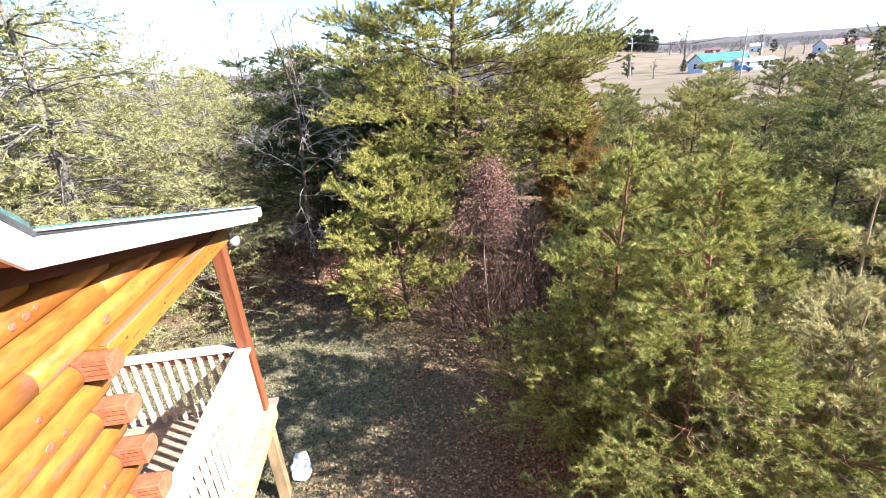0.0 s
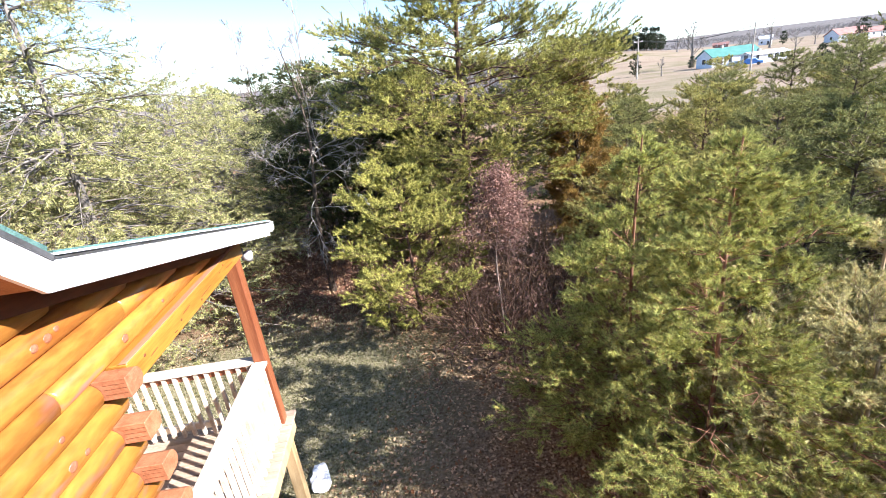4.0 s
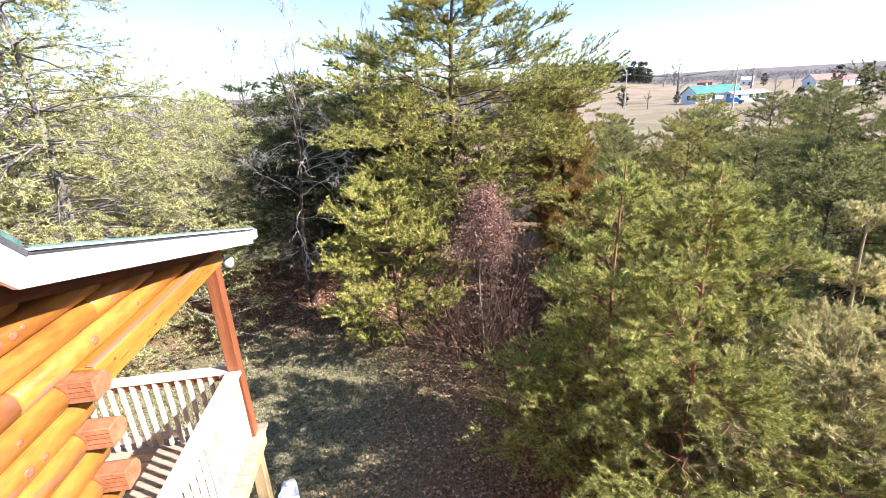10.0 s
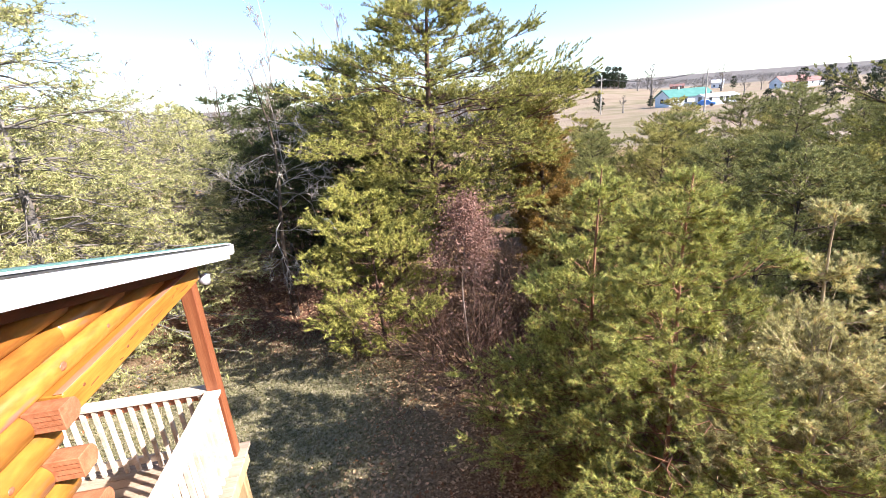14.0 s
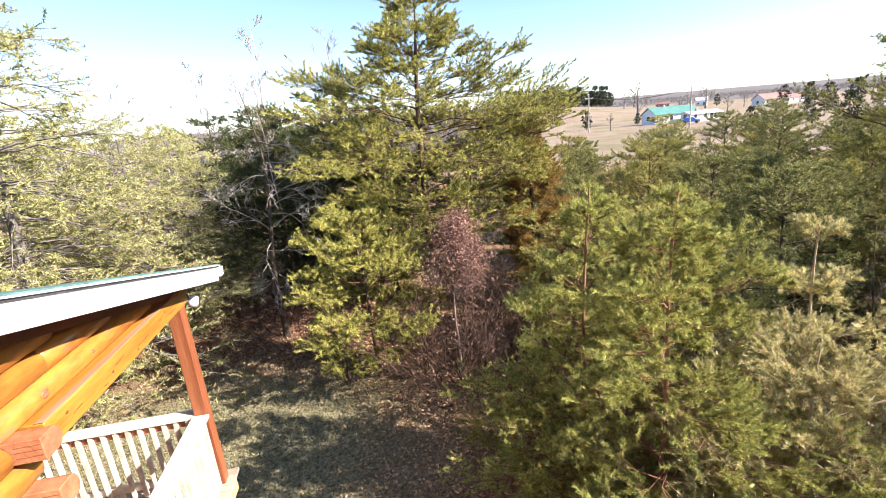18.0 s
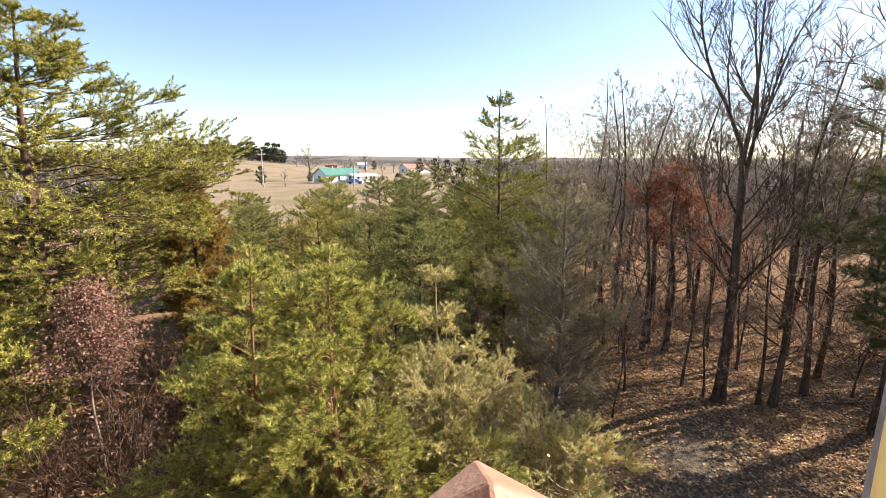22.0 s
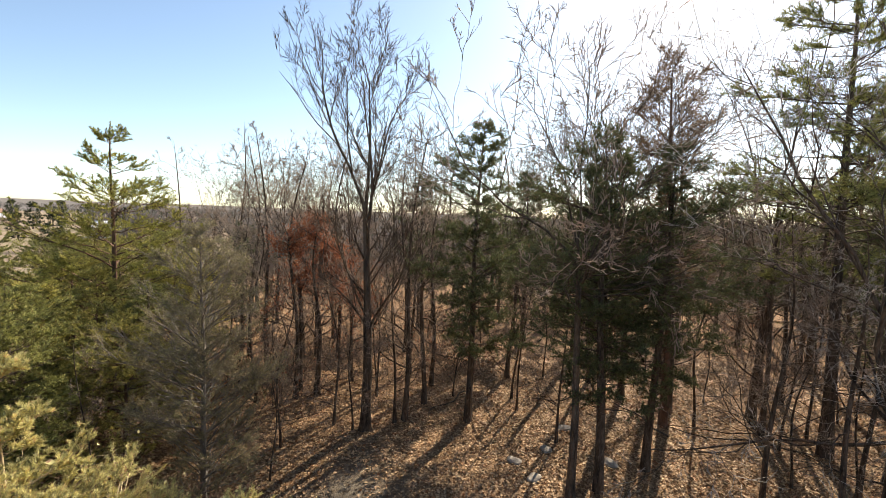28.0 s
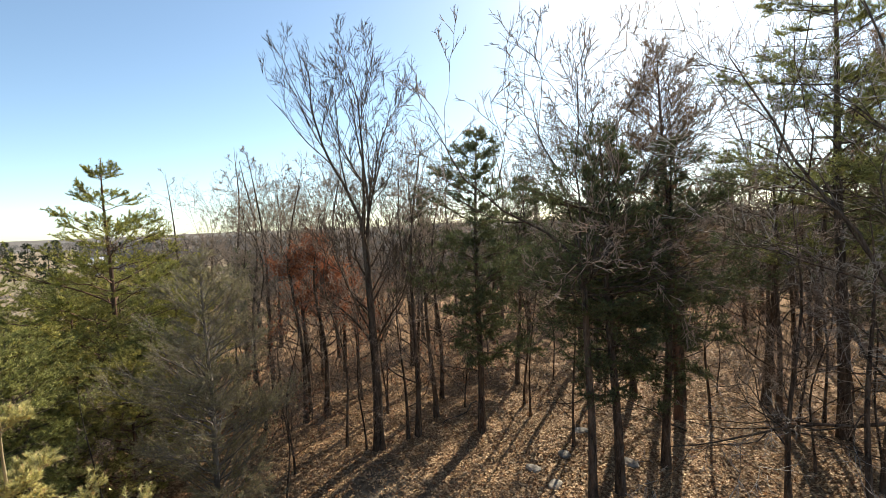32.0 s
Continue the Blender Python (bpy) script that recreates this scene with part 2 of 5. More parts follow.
GREENROOF = surface("green_shingle", (0.04, 0.104, 0.088), (0.128, 0.24, 0.208), 14.0, 0.85, 0.7, (1, 1, 1), 120)
DARKMETAL = surface("dark_drip_edge", (0.04, 0.04, 0.04), (0.09, 0.09, 0.09), 8.0, 0.5, 0.1)
PALEMETAL = surface("white_lamp_housing", (0.55, 0.56, 0.58), (0.72, 0.72, 0.72), 8.0, 0.4, 0.05)
WHITEWALL = surface("white_house_siding", (0.62, 0.66, 0.70), (0.80, 0.82, 0.84), 1.0, 0.6, 0.2, (1, 1, 6), 8)
TEALROOF = surface("teal_metal_roof", (0.05, 0.16, 0.13), (0.09, 0.23, 0.19), 0.8, 0.5, 0.1, spread=0.03)
REDROOF = surface("red_metal_roof", (0.24, 0.125, 0.105), (0.33, 0.19, 0.16), 0.6, 0.7, 0.1, gloss=0.2)
DARKGLASS = surface("dark_window_pane", (0.02, 0.025, 0.03), (0.05, 0.06, 0.07), 1.0, 0.15, 0.0)
BLUEPAINT = surface("blue_tarp", (0.06, 0.18, 0.50), (0.14, 0.32, 0.66), 2.0, 0.5, 0.2)
PLASTIC = surface("white_plastic_bag", (0.72, 0.72, 0.74), (0.86, 0.86, 0.87), 12.0, 0.4, 0.4)
POLEWOOD = surface("pole_wood", (0.30, 0.27, 0.23), (0.50, 0.46, 0.40), 2.0, 0.9, 0.2)
STONE = surface("pale_stone", (0.22, 0.19, 0.16), (0.40, 0.36, 0.30), 10.0, 0.9, 0.6)


def ground_material():
    """Lawn near the porch, brown leaf floor under the trees, a worn grey drive coloured darker for its shade and far
    straw-coloured fields.
    """
    m = bpy.data.materials.new("ground")
    m.use_nodes = True
    n, ln = m.node_tree.nodes, m.node_tree.links
    bs = n["Principled BSDF"]
    bs.inputs["Roughness"].default_value = 0.95
    bs.inputs["Specular IOR Level"].default_value = 0.1
    tc = n.new("ShaderNodeTexCoord")

    def noisy(scale, detail=6.0):
        t = n.new("ShaderNodeTexNoise")
        t.inputs["Scale"].default_value, t.inputs["Detail"].default_value = scale, detail
        ln.new(tc.outputs["Object"], t.inputs["Vector"])
        return t.outputs["Fac"]

    def ramp(fac, *stops):
        r = n.new("ShaderNodeValToRGB")
        e = r.color_ramp.elements
        while len(e) < len(stops):
            e.new(0.5)
        for k, (at, c) in enumerate(stops):
            e[k].position, e[k].color = at, (*c, 1)
        ln.new(fac, r.inputs["Fac"])
        return r.outputs["Color"]

    def mix(fac, a, b):
        x = n.new("ShaderNodeMix")
        x.data_type = "RGBA"
        ln.new(fac, x.inputs["Factor"])
        ln.new(a, x.inputs["A"])
        ln.new(b, x.inputs["B"])
        return x.outputs["Result"]

    def zone(centre, radii, wobble=0.5, soft=0.35):
        """1 inside an uneven oval, 0 outside."""
        mp = n.new("ShaderNodeMapping")
        mp.vector_type = "TEXTURE"
        mp.inputs["Location"].default_value = (*centre, 0)
        mp.inputs["Scale"].default_value = (*radii, 1)
        ln.new(tc.outputs["Object"], mp.inputs["Vector"])
        flat = n.new("ShaderNodeVectorMath")
        flat.operation = "MULTIPLY"
        flat.inputs[1].default_value = (1, 1, 0)
        ln.new(mp.outputs["Vector"], flat.inputs[0])
        length = n.new("ShaderNodeVectorMath")
        length.operation = "LENGTH"
        ln.new(flat.outputs["Vector"], length.inputs[0])
        add = n.new("ShaderNodeMath")
        add.operation = "MULTIPLY_ADD"
        add.inputs[1].default_value = wobble
        ln.new(noisy(0.9, 4.0), add.inputs[0])
        ln.new(length.outputs["Value"], add.inputs[2])
        r = n.new("ShaderNodeMapRange")
        r.inputs["From Min"].default_value, r.inputs["From Max"].default_value = 1 + wobble * 0.5 + soft, 1 + wobble * 0.5 - soft
        ln.new(add.outputs[0], r.inputs["Value"])
        return r.outputs["Result"]

    leaf = ramp(noisy(26.0, 8.0), (0.30, (0.082, 0.0451, 0.0246)), (0.5, (0.246, 0.148, 0.082)), (0.66, (0.41, 0.279, 0.164)), (0.8, (0.508, 0.385, 0.246)))
    lawn = ramp(noisy(18.0, 8.0), (0.3, (0.0807, 0.074, 0.0303)), (0.5, (0.242, 0.215, 0.121)), (0.72, (0.39, 0.343, 0.242)))
    clay = ramp(noisy(12.0, 6.0), (0.3, (0.131, 0.0574, 0.0369)), (0.7, (0.312, 0.164, 0.107)))
    field = ramp(noisy(0.05, 8.0), (0.35, (0.22, 0.165, 0.115)), (0.5, (0.28, 0.22, 0.155)), (0.62, (0.19, 0.165, 0.095)), (0.75, (0.27, 0.205, 0.145)))
    # drive tones are lowered, with the trees' shade put into the colour
    drive = ramp(noisy(9.0, 8.0), (0.3, (0.107, 0.08, 0.0533)), (0.7, (0.245, 0.213, 0.165)))
    col = mix(zone((-4.3, 7.2), (3.7, 4.3)), leaf, lawn)
    col = mix(zone((-4.2, 12.4), (4.6, 3.0)), col, clay)
    col = mix(zone((8.9, 2.3), (1.5, 0.8), 1.8, 0.7), col, drive)
    far = zone((0.0, 0.0), (45.0, 45.0), 0.2, 0.1)
    woods = ramp(noisy(0.02, 6.0), (0.35, (0.11, 0.10, 0.09)), (0.65, (0.20, 0.18, 0.165)))
    col = mix(zone((0.0, 0.0), (620.0, 620.0), 0.3, 0.05), woods, mix(far, field, col))
    ln.new(col, bs.inputs["Base Color"])
    b = n.new("ShaderNodeBump")
    b.inputs["Strength"].default_value, b.inputs["Distance"].default_value = 0.9, 0.05
    ln.new(noisy(30.0, 8.0), b.inputs["Height"])
    ln.new(b.outputs["Normal"], bs.inputs["Normal"])
    return m


GROUND = ground_material()


# ---- building blocks ----
def mesh_of(name, verts, faces, material, smooth=False):
    """A mesh from arrays: verts (n, 3), faces (m, 3) or (m, 4)."""
    verts, faces = np.asarray(verts, np.float32), np.asarray(faces, np.int32)
    me = bpy.data.meshes.new(name)
    k = faces.shape[1]
    me.vertices.add(len(verts))
    me.vertices.foreach_set("co", verts.ravel())
    me.loops.add(faces.size)
    me.loops.foreach_set("vertex_index", faces.ravel())
    me.polygons.add(len(faces))
    me.polygons.foreach_set("loop_start", np.arange(0, faces.size, k, dtype=np.int32))
    if smooth:
        me.polygons.foreach_set("use_smooth", np.ones(len(faces), bool))
    me.update(calc_edges=True)
    me.materials.append(material)
    return me


def under(ob, parent):
    ob.parent = parent
    return ob


def part(name, bm, material, parent=None, label="", at=None, smooth=False):
    """Links a bmesh as one mesh object under a thing or a part."""
    me = bpy.data.meshes.new(name)
    bmesh.ops.recalc_face_normals(bm, faces=bm.faces)
    bm.to_mesh(me)
    bm.free()
    me.materials.append(material)
    if smooth:
        me.polygons.foreach_set("use_smooth", np.ones(len(me.polygons), bool))
    ob = new(name, me)
    if parent:
        ob.parent = parent
    if at is not None:
        ob.matrix_basis = at
    if label:
        tagged(ob, label)
    return ob


def box(x0, x1, y0, y1, z0, z1, bevel=0.0):
    bm = bmesh.new()
    bmesh.ops.create_cube(bm, size=1, matrix=Matrix.Translation(((x0 + x1) / 2, (y0 + y1) / 2, (z0 + z1) / 2)) @ Matrix.Diagonal((x1 - x0, y1 - y0, z1 - z0, 1)))
    if bevel:
        bmesh.ops.bevel(bm, geom=bm.edges[:], offset=bevel, segments=1, affect="EDGES")
    return bm


def prism(outline, axis, a, b, bevel=0.0):
    """An outline in the two other axes, drawn out along one axis from a to b."""
    bm = bmesh.new()
    def at(p, q):
        return {"x": (q, p[0], p[1]), "y": (p[0], q, p[1]), "z": (p[0], p[1], q)}[axis]
    lo, hi = [bm.verts.new(at(p, a)) for p in outline], [bm.verts.new(at(p, b)) for p in outline]
    bm.faces.new(lo), bm.faces.new(hi[::-1])
    for k in range(len(outline)):
        bm.faces.new((lo[k - 1], hi[k - 1], hi[k], lo[k]))
    bmesh.ops.recalc_face_normals(bm, faces=bm.faces)
    if bevel:
        bmesh.ops.bevel(bm, geom=bm.edges[:], offset=bevel, segments=1, affect="EDGES")
    return bm


def thing(name, m, label, category, group="", kind=""):
    ob = new(name)
    ob.matrix_basis = m
    ob.empty_display_size = 0.2
    return tagged(ob, label, category, group, kind)


def tubes(p0, p1, r0, r1, sides=4):
    """Tapered tubes for many segments at once: verts and quads."""
    p0, p1, r0, r1 = (np.asarray(v, float) for v in (p0, p1, r0, r1))
    d = p1 - p0
    d /= np.linalg.norm(d, axis=1, keepdims=True) + 1e-9
    ref = np.where(np.abs(d[:, 2:3]) > 0.9, [[1.0, 0, 0]], [[0, 0, 1.0]])
    a = np.cross(d, ref)
    a /= np.linalg.norm(a, axis=1, keepdims=True) + 1e-9
    b = np.cross(d, a)
    ang = np.arange(sides) * 2 * np.pi / sides
    ring = a[:, None] * np.cos(ang)[None, :, None] + b[:, None] * np.sin(ang)[None, :, None]
    v = np.concatenate([p0[:, None] + ring * r0[:, None, None], p1[:, None] + ring * r1[:, None, None]], 1)
    k = np.arange(sides)
    quad = np.stack([k, (k + 1) % sides, (k + 1) % sides + sides, k + sides], 1)
    f = (np.arange(len(p0)) * 2 * sides)[:, None, None] + quad[None]
    return v.reshape(-1, 3), f.reshape(-1, 4)


def tufts(pos, way, size, needles, width, spread, rng, curl=0.0):
    """Bunches of single-triangle needles round short shoots: verts and triangles."""
    n = len(pos)
    way = way / (np.linalg.norm(way, axis=1, keepdims=True) + 1e-9)
    a = np.cross(way, rng.normal(size=(n, 3)))
    a /= np.linalg.norm(a, axis=1, keepdims=True) + 1e-9
    b = np.cross(way, a)
    phi = rng.uniform(0, 2 * np.pi, (n, needles))
    tilt = rng.uniform(0.15, 1.0, (n, needles)) * spread
    along = rng.uniform(-0.35, 0.3, (n, needles)) * size[:, None]
    d = (way[:, None] * np.cos(tilt)[..., None] + (a[:, None] * np.cos(phi)[..., None] + b[:, None] * np.sin(phi)[..., None]) * np.sin(tilt)[..., None])
    base = pos[:, None] + way[:, None] * along[..., None]
    length = size[:, None] * rng.uniform(0.7, 1.2, (n, needles))
    side = np.cross(d, way[:, None] + 0.6 * rng.normal(size=(n, needles, 3)))
    side /= np.linalg.norm(side, axis=2, keepdims=True) + 1e-9
    w = (width * rng.uniform(0.7, 1.3, (n, needles)))[..., None]
    tip = base + d * length[..., None]
    v = np.stack([base - side * w / 2, base + side * w / 2, tip], 2).reshape(-1, 3)
    return v, np.arange(len(v)).reshape(-1, 3)


# ---- ground: one sheet out to the horizon ----
def land(x, y):
    """Height of the ground: flat by the cabin, dipping to the fields, a rise to the far woods, low hills at the end."""
    r = np.hypot(x, y)
    az = np.degrees(np.arctan2(x, y))
    base = np.interp(r, [0, 35, 80, 140, 300, 700, 1500, 2400, 4000], [0, 0, -0.9, -1.2, -2.0, -3.0, 2.0, 12.0, 30.0])
    rise = np.exp(-((az - 14) / 13.0) ** 2) * np.interp(r, [150, 255, 400, 700], [0, 7.6, 6.0, 0])
    bumps = 0.05 * np.sin(1.3 * x + 0.4 * y) * np.cos(0.9 * y - 0.3 * x) * np.clip(r / 6, 0, 1)
    hills = np.interp(r, [900, 1900, 3000], [0, 6, 10]) * (0.5 + 0.5 * np.sin(np.radians(az) * 9 + 1.0) * np.cos(np.radians(az) * 4))
    return base + rise + bumps + hills


def build_ground():
    radii = np.concatenate([np.linspace(0.5, 30, 60), np.geomspace(31, 4000, 60)])
    ang = np.linspace(0, 2 * np.pi, 181)[:-1]
    x, y = radii[:, None] * np.cos(ang), radii[:, None] * np.sin(ang)
    v = np.concatenate([[[0, 0, 0]], np.stack([x, y, land(x, y)], -1).reshape(-1, 3)])
    k, i = np.arange(180), np.arange(len(radii) - 1)[:, None]
    q = np.stack([1 + i * 180 + k, 1 + (i + 1) * 180 + k, 1 + (i + 1) * 180 + (k + 1) % 180, 1 + i * 180 + (k + 1) % 180], -1).reshape(-1, 4)
    me = bpy.data.meshes.new("ground")
    me.from_pydata(v.tolist(), [], q.tolist() + [(0, 1 + a, 1 + (a + 1) % 180) for a in range(180)])
    me.polygons.foreach_set("use_smooth", np.ones(len(me.polygons), bool))
    me.materials.append(GROUND)
    tagged(new("ground", me), "lawn, brown leaf floor and straw-coloured fields out to the horizon", "ground", kind="structure")


build_ground()


# ---- trees ----
def unit(v):
    return v / (np.linalg.norm(v) + 1e-9)


def stem(points, radii, sides=8):
    """One continuous tapered trunk along points: verts and quads."""
    points = np.asarray(points, float)
    v, f = [], []
    for k, (p, r) in enumerate(zip(points, radii)):
        d = unit(points[min(k + 1, len(points) - 1)] - points[max(k - 1, 0)])
        a = unit(np.cross(d, (0.3, 1, 0.1)))
        b = np.cross(d, a)
        for s in range(sides):
            w = 2 * math.pi * s / sides
            bump = 1 + 0.12 * math.sin(3 * w + k)
            v.append(p + (a * math.cos(w) + b * math.sin(w)) * r * bump)
    for k in range(len(points) - 1):
        for s in range(sides):
            t = (s + 1) % sides
            f.append((k * sides + s, k * sides + t, (k + 1) * sides + t, (k + 1) * sides + s))
    return np.array(v), np.array(f)


def trunk_line(height, lean, rng, wave=0.06):
    zs = np.linspace(0, 1, 12)
    x = lean[0] * zs ** 1.3 + wave * np.sin(zs * 7 + rng.uniform(0, 6)) * zs
    y = lean[1] * zs ** 1.3 + wave * np.sin(zs * 6 + rng.uniform(0, 6)) * zs
    return np.stack([x, y, zs * height], 1)


def norm_rows(a):
    return a / (np.linalg.norm(a, axis=1, keepdims=True) + 1e-9)


def shoots(p0, p1, length, needles, width, density, up, spread, rng, tip=1.6):
    """Needle shoots: slim blades all round each twig end, pointing outwards and forwards; tip: how far they crowd to the twig's end."""
    ax = p1 - p0
    ln = np.linalg.norm(ax, axis=1)
    ax = ax / (ln[:, None] + 1e-9)
    cnt = np.maximum(4, needles * density * (0.7 + np.minimum(ln, 5 * length) / length * 0.45) * rng.uniform(0.6, 1.4, len(ln))).astype(int)
    k = np.repeat(np.arange(len(ln)), cnt)
    w = 1.02 - rng.uniform(0, 1, (len(k), 1)) ** tip * np.minimum(0.85, 3.5 * length / (ln[k] + 1e-9))[:, None]
    base = p0[k] + (p1 - p0)[k] * w + rng.normal(0, 0.06 * length, (len(k), 3))
    d = norm_rows(ax[k] * rng.uniform(0.1, 1.0, (len(k), 1)) + norm_rows(rng.normal(0, 1, (len(k), 3))) * spread * 0.75 + [0, 0, 0.5 * up])
    side = norm_rows(np.cross(d, rng.normal(0, 1, (len(k), 3)))) * (width * rng.uniform(0.35, 0.65, (len(k), 1)))
    d = d * (length * rng.uniform(0.7, 1.25, (len(k), 1)))
    v = np.stack([base - side, base + side, base + d], 1).reshape(-1, 3)
    return v, np.arange(len(v)).reshape(-1, 3)


def conifer(name, seed, height, radius, low, whorls, limbs, shape, needle, bark, tuft=0.09, needles=9, width=0.011, rise=0.25, droop=0.25,
            twigs=12, density=1.0, lean=(0, 0), trunk_r=None, dead=0.0, spread=1.2, ragged=0.35, sub=3, flat=0.35, up=0.4, tip=1.6, limb=1.0, label="", category="tree", group=""):
    """A needle tree: trunk, whorled limbs with side twigs and twiglets, and needle bunches along the twiglets.
    shape: crown radius along its height as (share of height, share of radius) pairs; low: height of the lowest living limb."""
    rng = np.random.default_rng(seed)
    line = trunk_line(height, lean, rng)
    r_base = trunk_r or 0.012 * height + 0.03
    rad = r_base * (1 - np.linspace(0, 1, 12)) ** 0.8 + 0.008
    rad[0] *= 1.25
    tv, tf = stem(line, rad)
    sx, sy = [s[0] for s in shape], [s[1] for s in shape]
    zs = low + (height - low) * (np.arange(whorls) + rng.uniform(-0.5, 0.5, whorls)) / whorls
    n, P0, P1, R0, R1, q0, q1, qd = 6, [], [], [], [], [], [], []
    for z in np.clip(zs, 0.05, height * 0.985):
        share = (z - low) / max(height - low, 0.1)
        full = radius * np.interp(share, sx, sy)
        start = rng.uniform(0, 6.28)
        count = max(3, int(round(limbs * rng.uniform(0.7, 1.2))))
        for k in range(count):
            az = start + 6.283 * k / count + rng.normal(0, 0.3)
            ln = max(0.12, full * rng.uniform(1 - ragged * 1.4, 1 + ragged * 0.6))
            d = np.array([math.cos(az), math.sin(az), rise + 0.55 * max(0, share - 0.5) + rng.normal(0, 0.10)])
            zz = min(z + rng.normal(0, 0.06), height * 0.99)
            p = np.array([np.interp(zz, line[:, 2], line[:, 0]), np.interp(zz, line[:, 2], line[:, 1]), zz])
            w = (np.arange(n) + 1) / n
            step = d + np.outer(-droop * 1.6 * w + 0.35 * droop * (w > 0.8), (0, 0, 1)) + rng.normal(0, 0.13, (n, 3))
            pts = np.concatenate([[p], p + np.cumsum(norm_rows(step) * ln / n, 0)])
            lr = limb * (0.006 + 0.010 * ln) * (1 - np.arange(n + 1) / n * 0.8)
            P0.append(pts[:-1]), P1.append(pts[1:]), R0.append(lr[:-1]), R1.append(lr[1:])
            if rng.uniform() < dead:
                continue
            m = max(3, int(twigs * (0.35 + ln / max(radius, 0.1))))
            w = rng.uniform(0.15, 1.0, m) ** 0.75
            i = np.minimum((w * n).astype(int), n - 1)
            q = pts[i] + (pts[i + 1] - pts[i]) * (w * n - i)[:, None]
            out = norm_rows(pts[i + 1] - pts[i])
            side = np.cross(out, (0, 0, 1)) * np.where(np.arange(m) % 2, 1, -1)[:, None]
            td = norm_rows(out * rng.uniform(0.5, 1.1, (m, 1)) + side * rng.uniform(0.3, 1.0, (m, 1)) + np.outer(rng.uniform(-0.15, 0.45, m), (0, 0, 1)))
            tl = (ln * rng.uniform(0.2, 0.42, m) * (1.15 - 0.6 * w) + 0.1)[:, None]
            q0.append(q), q1.append(q + td * tl), qd.append(td)
    q0, q1, qd = np.concatenate(q0), np.concatenate(q1), np.concatenate(qd)
    tl = np.linalg.norm(q1 - q0, axis=1)
    P0.append(q0), P1.append(q1), R0.append(0.004 + 0.004 * tl), R1.append(np.full(len(q0), 0.003))
    # twiglets
    k = np.repeat(np.arange(len(q0)), sub)
    w = rng.uniform(0.5, 1.0, (len(k), 1))
    s0 = q0[k] + (q1 - q0)[k] * w
    sd = qd[k] + rng.normal(0, 0.55, (len(k), 3)) * [1, 1, 1 - flat] + [0, 0, 0.25 * up]
    s1 = s0 + norm_rows(sd) * (tl[k] * rng.uniform(0.3, 0.6, len(k)) + 0.05)[:, None]
    P0.append(s0), P1.append(s1), R0.append(np.full(len(k), 0.0035)), R1.append(np.full(len(k), 0.002))
    ends0, ends1 = np.concatenate([s0, q0]), np.concatenate([s1, q1])
    ends0 = np.concatenate([ends0, [line[-1] - [0, 0, 0.3]]])
    ends1 = np.concatenate([ends1, [line[-1] + [0, 0, 0.05]]])
    root = thing(name, Matrix(), label, category, group)
    v, f = tubes(np.concatenate(P0), np.concatenate(P1), np.concatenate(R0), np.concatenate(R1), 3)
    v3 = np.concatenate([tv, v])
    under(new("trunk", mesh_of("trunk", v3, np.concatenate([tf, f + len(tv)]), bark, True)), root)
    v, f = shoots(ends0, ends1, tuft, needles, width, density, up, spread, rng, tip)
    under(new("crown", mesh_of("crown", v, f, needle)), root)
    return root


